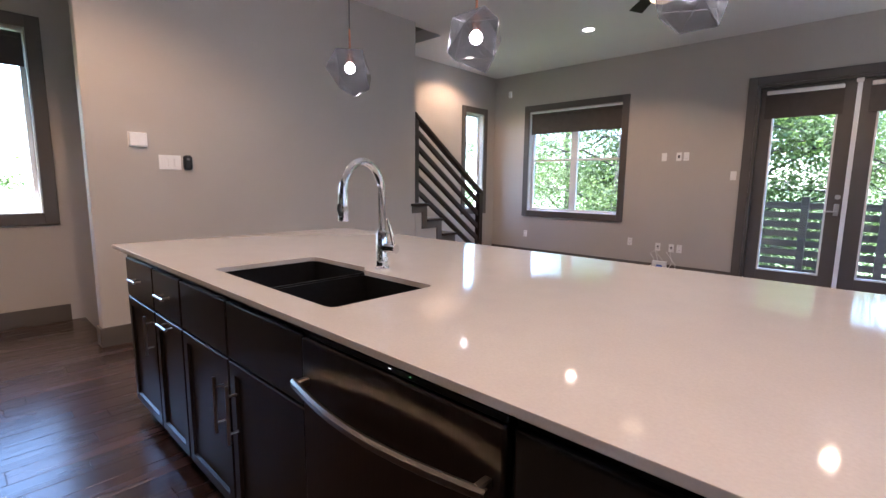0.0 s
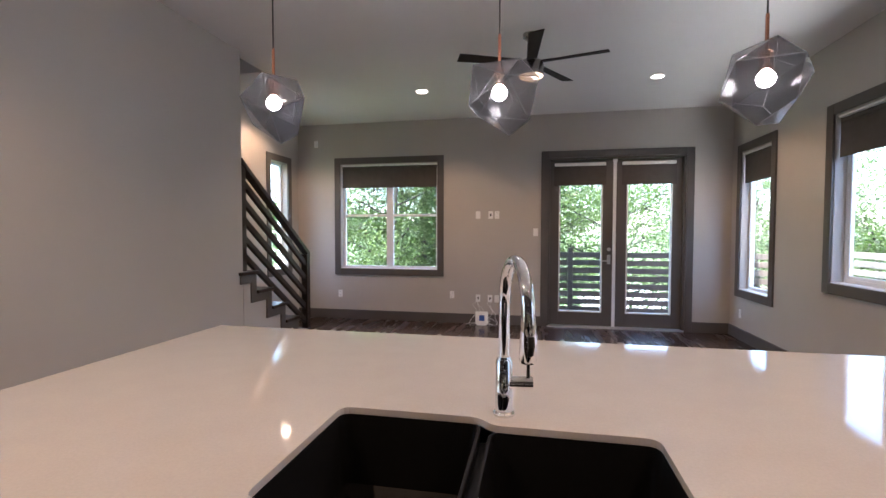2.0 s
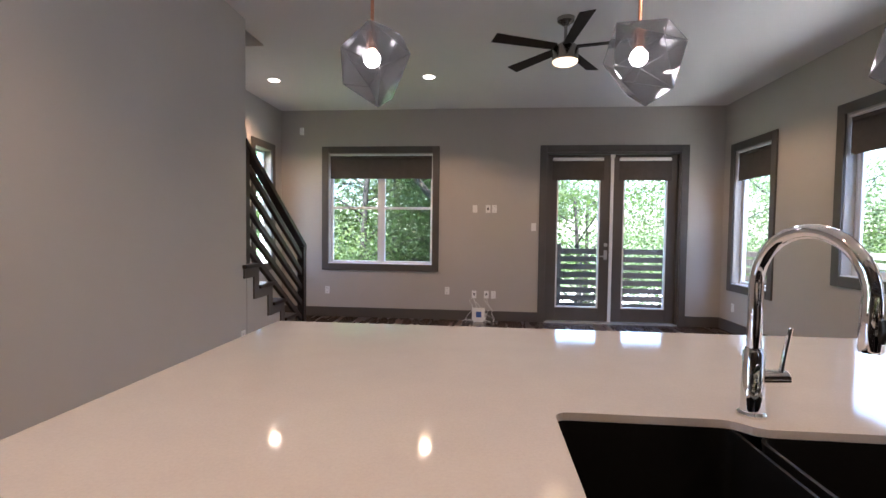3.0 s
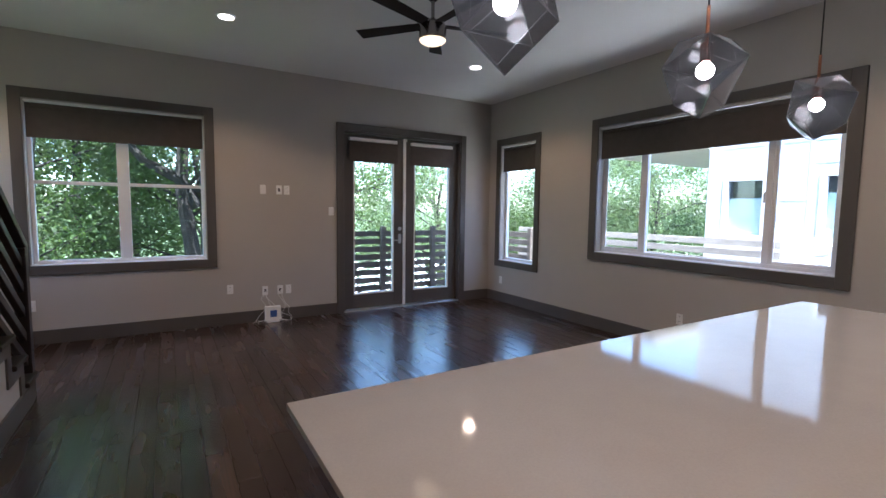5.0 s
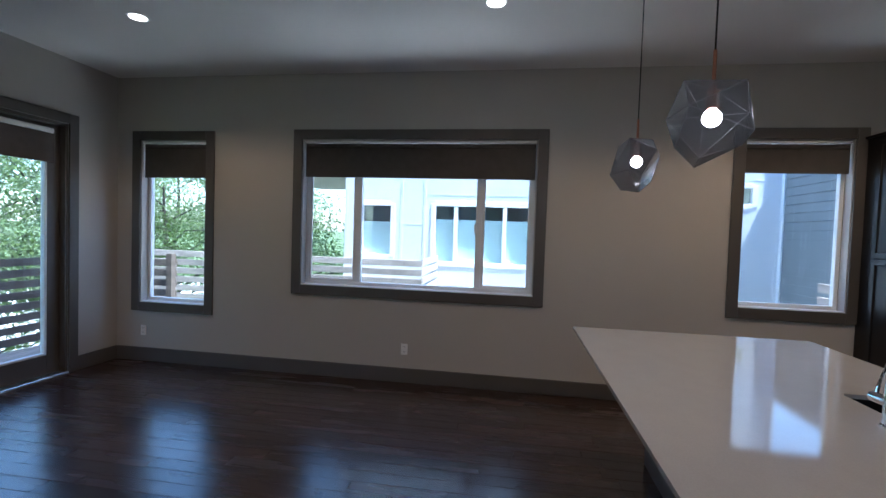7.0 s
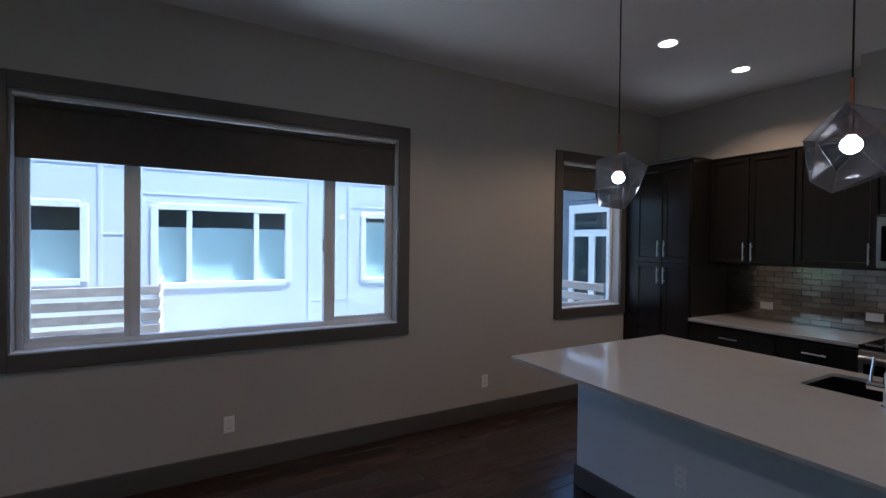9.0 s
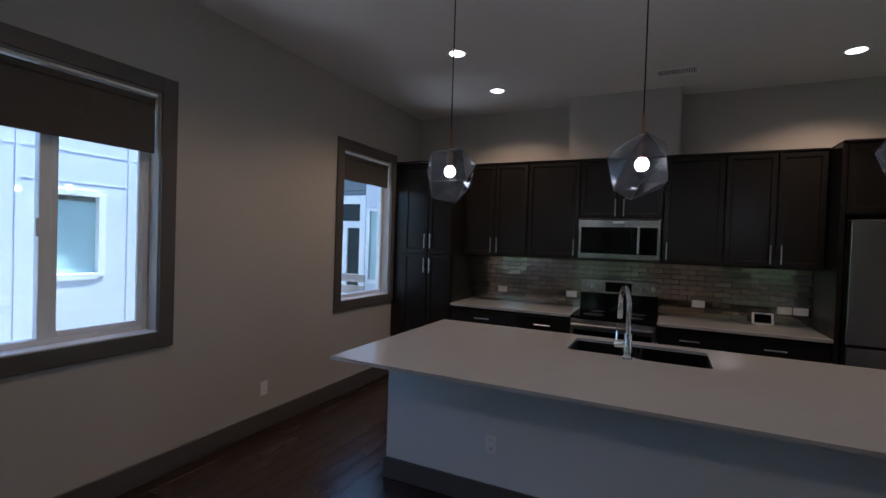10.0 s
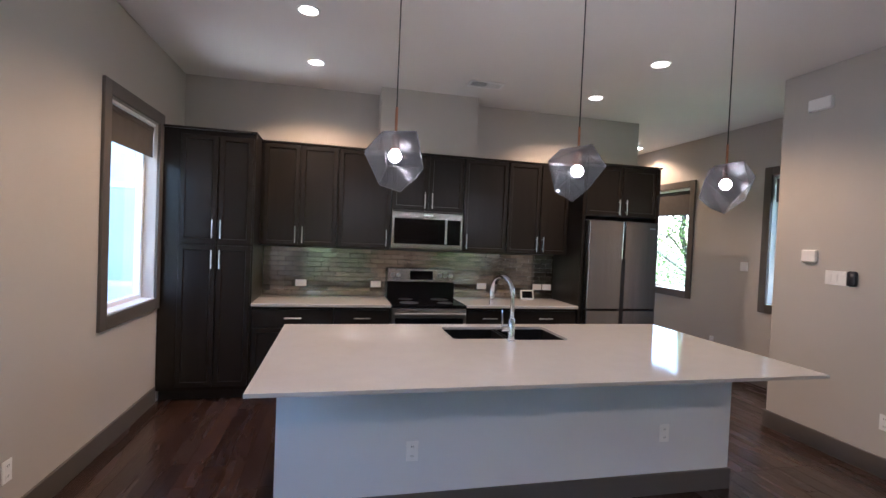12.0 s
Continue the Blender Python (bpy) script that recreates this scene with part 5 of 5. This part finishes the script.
# ---- trees ----
def tree(x, y, height, spread, mat, n_leaf, seed, low=0.3, leaf=0.085, label="leafy green tree beyond the deck", girth=0.17, fork=0.0):
    rnd = random.Random(seed)
    t = thing("tree", (x, y, GZ), label, "tree", "trees around the house")
    bm = bmesh.new()
    top = Vector((x + rnd.uniform(-0.5, 0.5), y + rnd.uniform(-0.5, 0.5), GZ + height * 0.85))
    base = Vector((x, y, GZ - 0.1))
    trunk = [base.lerp(top, k / 7) + Vector((rnd.uniform(-0.12, 0.12), rnd.uniform(-0.12, 0.12), 0)) * (k > 0) for k in range(8)]
    tube(bm, trunk, [girth * (1 - 0.8 * k / 7) * (height / 8) ** 0.5 for k in range(8)], 9)
    tips = []
    if fork:
        s = Vector((x, y, fork))
        e = s + Vector((-1.9, 0.4, 1.9))
        tube(bm, [s - Vector((0, 0, 0.3)), s + Vector((-0.35, 0.05, 0.28)), s + Vector((-0.95, 0.2, 0.62)), e], [0.13, 0.11, 0.09, 0.05], 8)
        tube(bm, [s, s + Vector((0.3, 0.1, 0.7)), s + Vector((0.55, 0.3, 2.2))], [0.12, 0.1, 0.06], 8)
        tips += [e, e]
    for k in range(15):
        f = low + (0.98 - low) * k / 14
        s = base.lerp(top, f)
        a = k * 2.4 + rnd.uniform(-0.4, 0.4)
        r = spread * (1.1 - 0.55 * f) * rnd.uniform(0.75, 1.15)
        e = s + Vector((math.cos(a) * r, math.sin(a) * r, rnd.uniform(0.1, 0.5) * r))
        m1 = s.lerp(e, 0.5) + Vector((rnd.uniform(-0.2, 0.2), rnd.uniform(-0.2, 0.2), 0.12 * r))
        tube(bm, [s, m1, e], [0.06 * (1.2 - f), 0.042 * (1.2 - f), 0.012], 6)
        tips += [e, m1, s.lerp(e, 0.75), e]
        for j in range(3):
            s2 = m1.lerp(e, rnd.uniform(0, 0.7))
            e2 = s2 + Vector((rnd.uniform(-1, 1), rnd.uniform(-1, 1), rnd.uniform(-0.35, 0.6))) * r * 0.45
            tube(bm, [s2, e2], [0.02, 0.007], 5)
            tips += [e2, s2.lerp(e2, 0.6)]
    part("trunk", bm, BARK, t, "dark rough trunk and limbs", True)
    rs = np.random.RandomState(seed)
    tp = np.array([tuple(q) for q in tips])
    c = tp[rs.randint(0, len(tp), n_leaf)] + rs.normal(0, 1, (n_leaf, 3)) * np.array([0.3, 0.3, 0.2]) * (spread / 2.6)
    u = rs.normal(0, 1, (n_leaf, 3))
    u[:, 2] = u[:, 2] * 0.5 - 0.35
    u /= np.linalg.norm(u, axis=1)[:, None]
    w = np.cross(u, rs.normal(0, 1, (n_leaf, 3)))
    w /= np.linalg.norm(w, axis=1)[:, None]
    s = (leaf * rs.uniform(0.6, 1.3, n_leaf))[:, None]
    nrm = np.cross(u, w)
    v = np.stack([c, c + u * s * 0.45 + w * s * 0.3 + nrm * s * 0.08, c + u * s, c + u * s * 0.45 - w * s * 0.3 + nrm * s * 0.08], 1).reshape(-1, 3)
    f = (np.arange(n_leaf)[:, None] * 4 + np.array([0, 1, 2, 3])).tolist()
    me = bpy.data.meshes.new("crown")
    me.from_pydata(v.tolist(), [], f)
    me.materials.append(mat)
    cr = new("crown", me)
    WORLD_OF[cr.name] = Matrix()
    cr.parent = t
    cr.matrix_parent_inverse = WORLD_OF[t.name].inverted()
    return t


tree(-3.6, 7.2, 8.5, 3.3, LEAF, 13000, 1, 0.25, 0.09)
tree(-7.4, 6.8, 10.0, 3.2, LEAF, 17000, 2, 0.25)
tree(-0.6, 6.6, 6.8, 3.2, LEAF, 12500, 3, 0.2)
tree(3.6, 7.6, 6.8, 3.4, LEAF_LIT, 19000, 4, 0.38)
tree(8.2, 6.2, 7.2, 3.6, LEAF_LIT, 18000, 5, 0.4)
tree(-5.6, 11.5, 11.5, 4.2, LEAF, 20400, 6, 0.2, 0.11)
tree(0.8, 12.0, 7.4, 4.2, LEAF, 10000, 7, 0.2, 0.11)
tree(6.6, 12.5, 8.7, 4.4, LEAF, 20400, 8, 0.2, 0.11)
tree(12.5, 9.5, 8.4, 4.4, LEAF_LIT, 18700, 9, 0.2, 0.11)
tree(-11.8, -14.6, 9.0, 3.2, LEAF, 14000, 10, 0.15)
tree(-12.0, 5.0, 6.8, 3.2, LEAF, 13600, 11, 0.25)
tree(-15.5, -8.0, 6.0, 2.6, LEAF, 6000, 12, 0.25)
tree(-12.0, -11.2, 8.0, 3.2, LEAF, 22000, 13, 0.15)
tree(-14.0, -14.0, 8.5, 3.4, LEAF_LIT, 20000, 18, 0.12)
tree(-10.2, 10.0, 10.5, 3.8, LEAF, 26000, 14, 0.15, 0.1)
tree(8.8, 3.6, 6.8, 3.4, LEAF_LIT, 20000, 15, 0.35)
tree(12.5, 5.5, 7.6, 3.6, LEAF, 18700, 16, 0.15, 0.1)
tree(5.4, 5.6, 5.7, 2.6, LEAF, 17000, 17, 0.15)
tree(-9.0, 14.0, 13.5, 5.2, LEAF, 26000, 19, 0.2, 0.13)
tree(-2.6, 14.5, 12.5, 5.0, LEAF, 24000, 20, 0.2, 0.13)
tree(-6.9, 9.2, 11.5, 3.6, LEAF_LIT, 26000, 22, 0.2, 0.11)
tree(-4.0, 5.0, 11.0, 3.3, LEAF, 30000, 21, 0.5, 0.1, "leafy green tree with a dark forked trunk", 0.2, 1.75)


# ---- pieces: backsplash tiles, floor planks ----
splash = thing("backsplash", (-2.5, YK, TOP), "brushed metal subway tile backsplash", "backsplash", kind="structure")
part("grout_bed", boxed(-4.174, -0.803, YK, YK + 0.006, TOP - 0.05, UB + 0.01), GROUT, splash)
TWD, THT = 0.152, 0.0525
tile_me = {}


def tile_mesh(w):
    key = round(w, 3)
    if key not in tile_me:
        bm = boxed(-w / 2, w / 2, 0, 0.008, -THT / 2 + 0.001, THT / 2 - 0.001, 0.0015)
        me = bpy.data.meshes.new("tile")
        bm.to_mesh(me)
        bm.free()
        me.materials.append(TILE)
        tile_me[key] = me
    return tile_me[key]


rnd = random.Random(11)
for r in range(10):
    z = TOP + THT * (r + 0.5) + 0.001
    x = -0.805 - (TWD / 2 if r % 2 else 0)
    if r % 2:
        spans = [(-0.805 - TWD / 2 + 0.002, -0.805)]
    else:
        spans = []
    while x - TWD > -4.172:
        spans.append((x - TWD + 0.0025, x))
        x -= TWD
    spans.append((-4.172, x))
    for x0, x1 in spans:
        if x1 - x0 < 0.02:
            continue
        o = new("tile", tile_mesh(x1 - x0))
        o.parent = splash
        o.matrix_parent_inverse = WORLD_OF[splash.name].inverted()
        o.matrix_basis = Matrix.Translation(((x0 + x1) / 2, YK + 0.0055, z)) @ Euler((rnd.uniform(-0.012, 0.012), 0, rnd.uniform(-0.012, 0.012))).to_matrix().to_4x4()

PW = 0.127
plank_me = {}


def plank_bm(w, ln):
    bm = boxed(-w / 2 + 0.0006, w / 2 - 0.0006, 0, ln - 0.0012, -0.015, 0.0, 0.0018)
    return bm


def plank_mesh(ln):
    key = round(ln, 2)
    if key not in plank_me:
        bm = plank_bm(PW, key)
        me = bpy.data.meshes.new("plank")
        bm.to_mesh(me)
        bm.free()
        me.materials.append(PLANK)
        plank_me[key] = me
    return plank_me[key]


def plank_cuts(y0, y1):
    cuts = [y0]
    y = y0 + round(rnd.uniform(0.3, 1.3), 2)
    while y < y1 - 0.25:
        cuts.append(y)
        y += rnd.choice((0.6, 0.9, 1.05, 1.2, 1.35, 1.5))
    return cuts + [y1]


nx = int(math.ceil((0 - LW) / PW))
for i in range(nx):
    x = -PW * (i + 0.5)
    cuts = plank_cuts(-5.6, 0.0)
    for a, b in zip(cuts, cuts[1:]):
        o = new("plank", plank_mesh(b - a))
        o.parent = floor
        o.matrix_basis = Matrix.Translation((x, a, 0))
rest_v, rest_f = [], []


def rest_plank(x, a, b):
    bm = plank_bm(PW, b - a)
    n0 = len(rest_v)
    bm.verts.index_update()
    for q in bm.verts:
        rest_v.append((q.co.x + x, q.co.y + a, q.co.z))
    for fc in bm.faces:
        rest_f.append([n0 + q.index for q in fc.verts])
    bm.free()


i = 0
while True:
    x = -PW * (i + 0.5)
    if x < XW:
        break
    if i < nx:
        cuts = plank_cuts(YS, -5.6)
        for a, b in zip(cuts, cuts[1:]):
            rest_plank(x, a, b)
    else:
        cuts = plank_cuts(YS, HY0)
        for a, b in zip(cuts, cuts[1:]):
            rest_plank(x, a, b)
        cuts = plank_cuts(-2.0, 0)
        for a, b in zip(cuts, cuts[1:]):
            rest_plank(x, a, b)
    i += 1
me = bpy.data.meshes.new("floor_planks")
me.from_pydata(rest_v, [], rest_f)
me.materials.append(PLANK)
o = new("floor_planks", me)
o.parent = floor
tagged(o, "dark hand-scraped hardwood planks", kind="stuff")
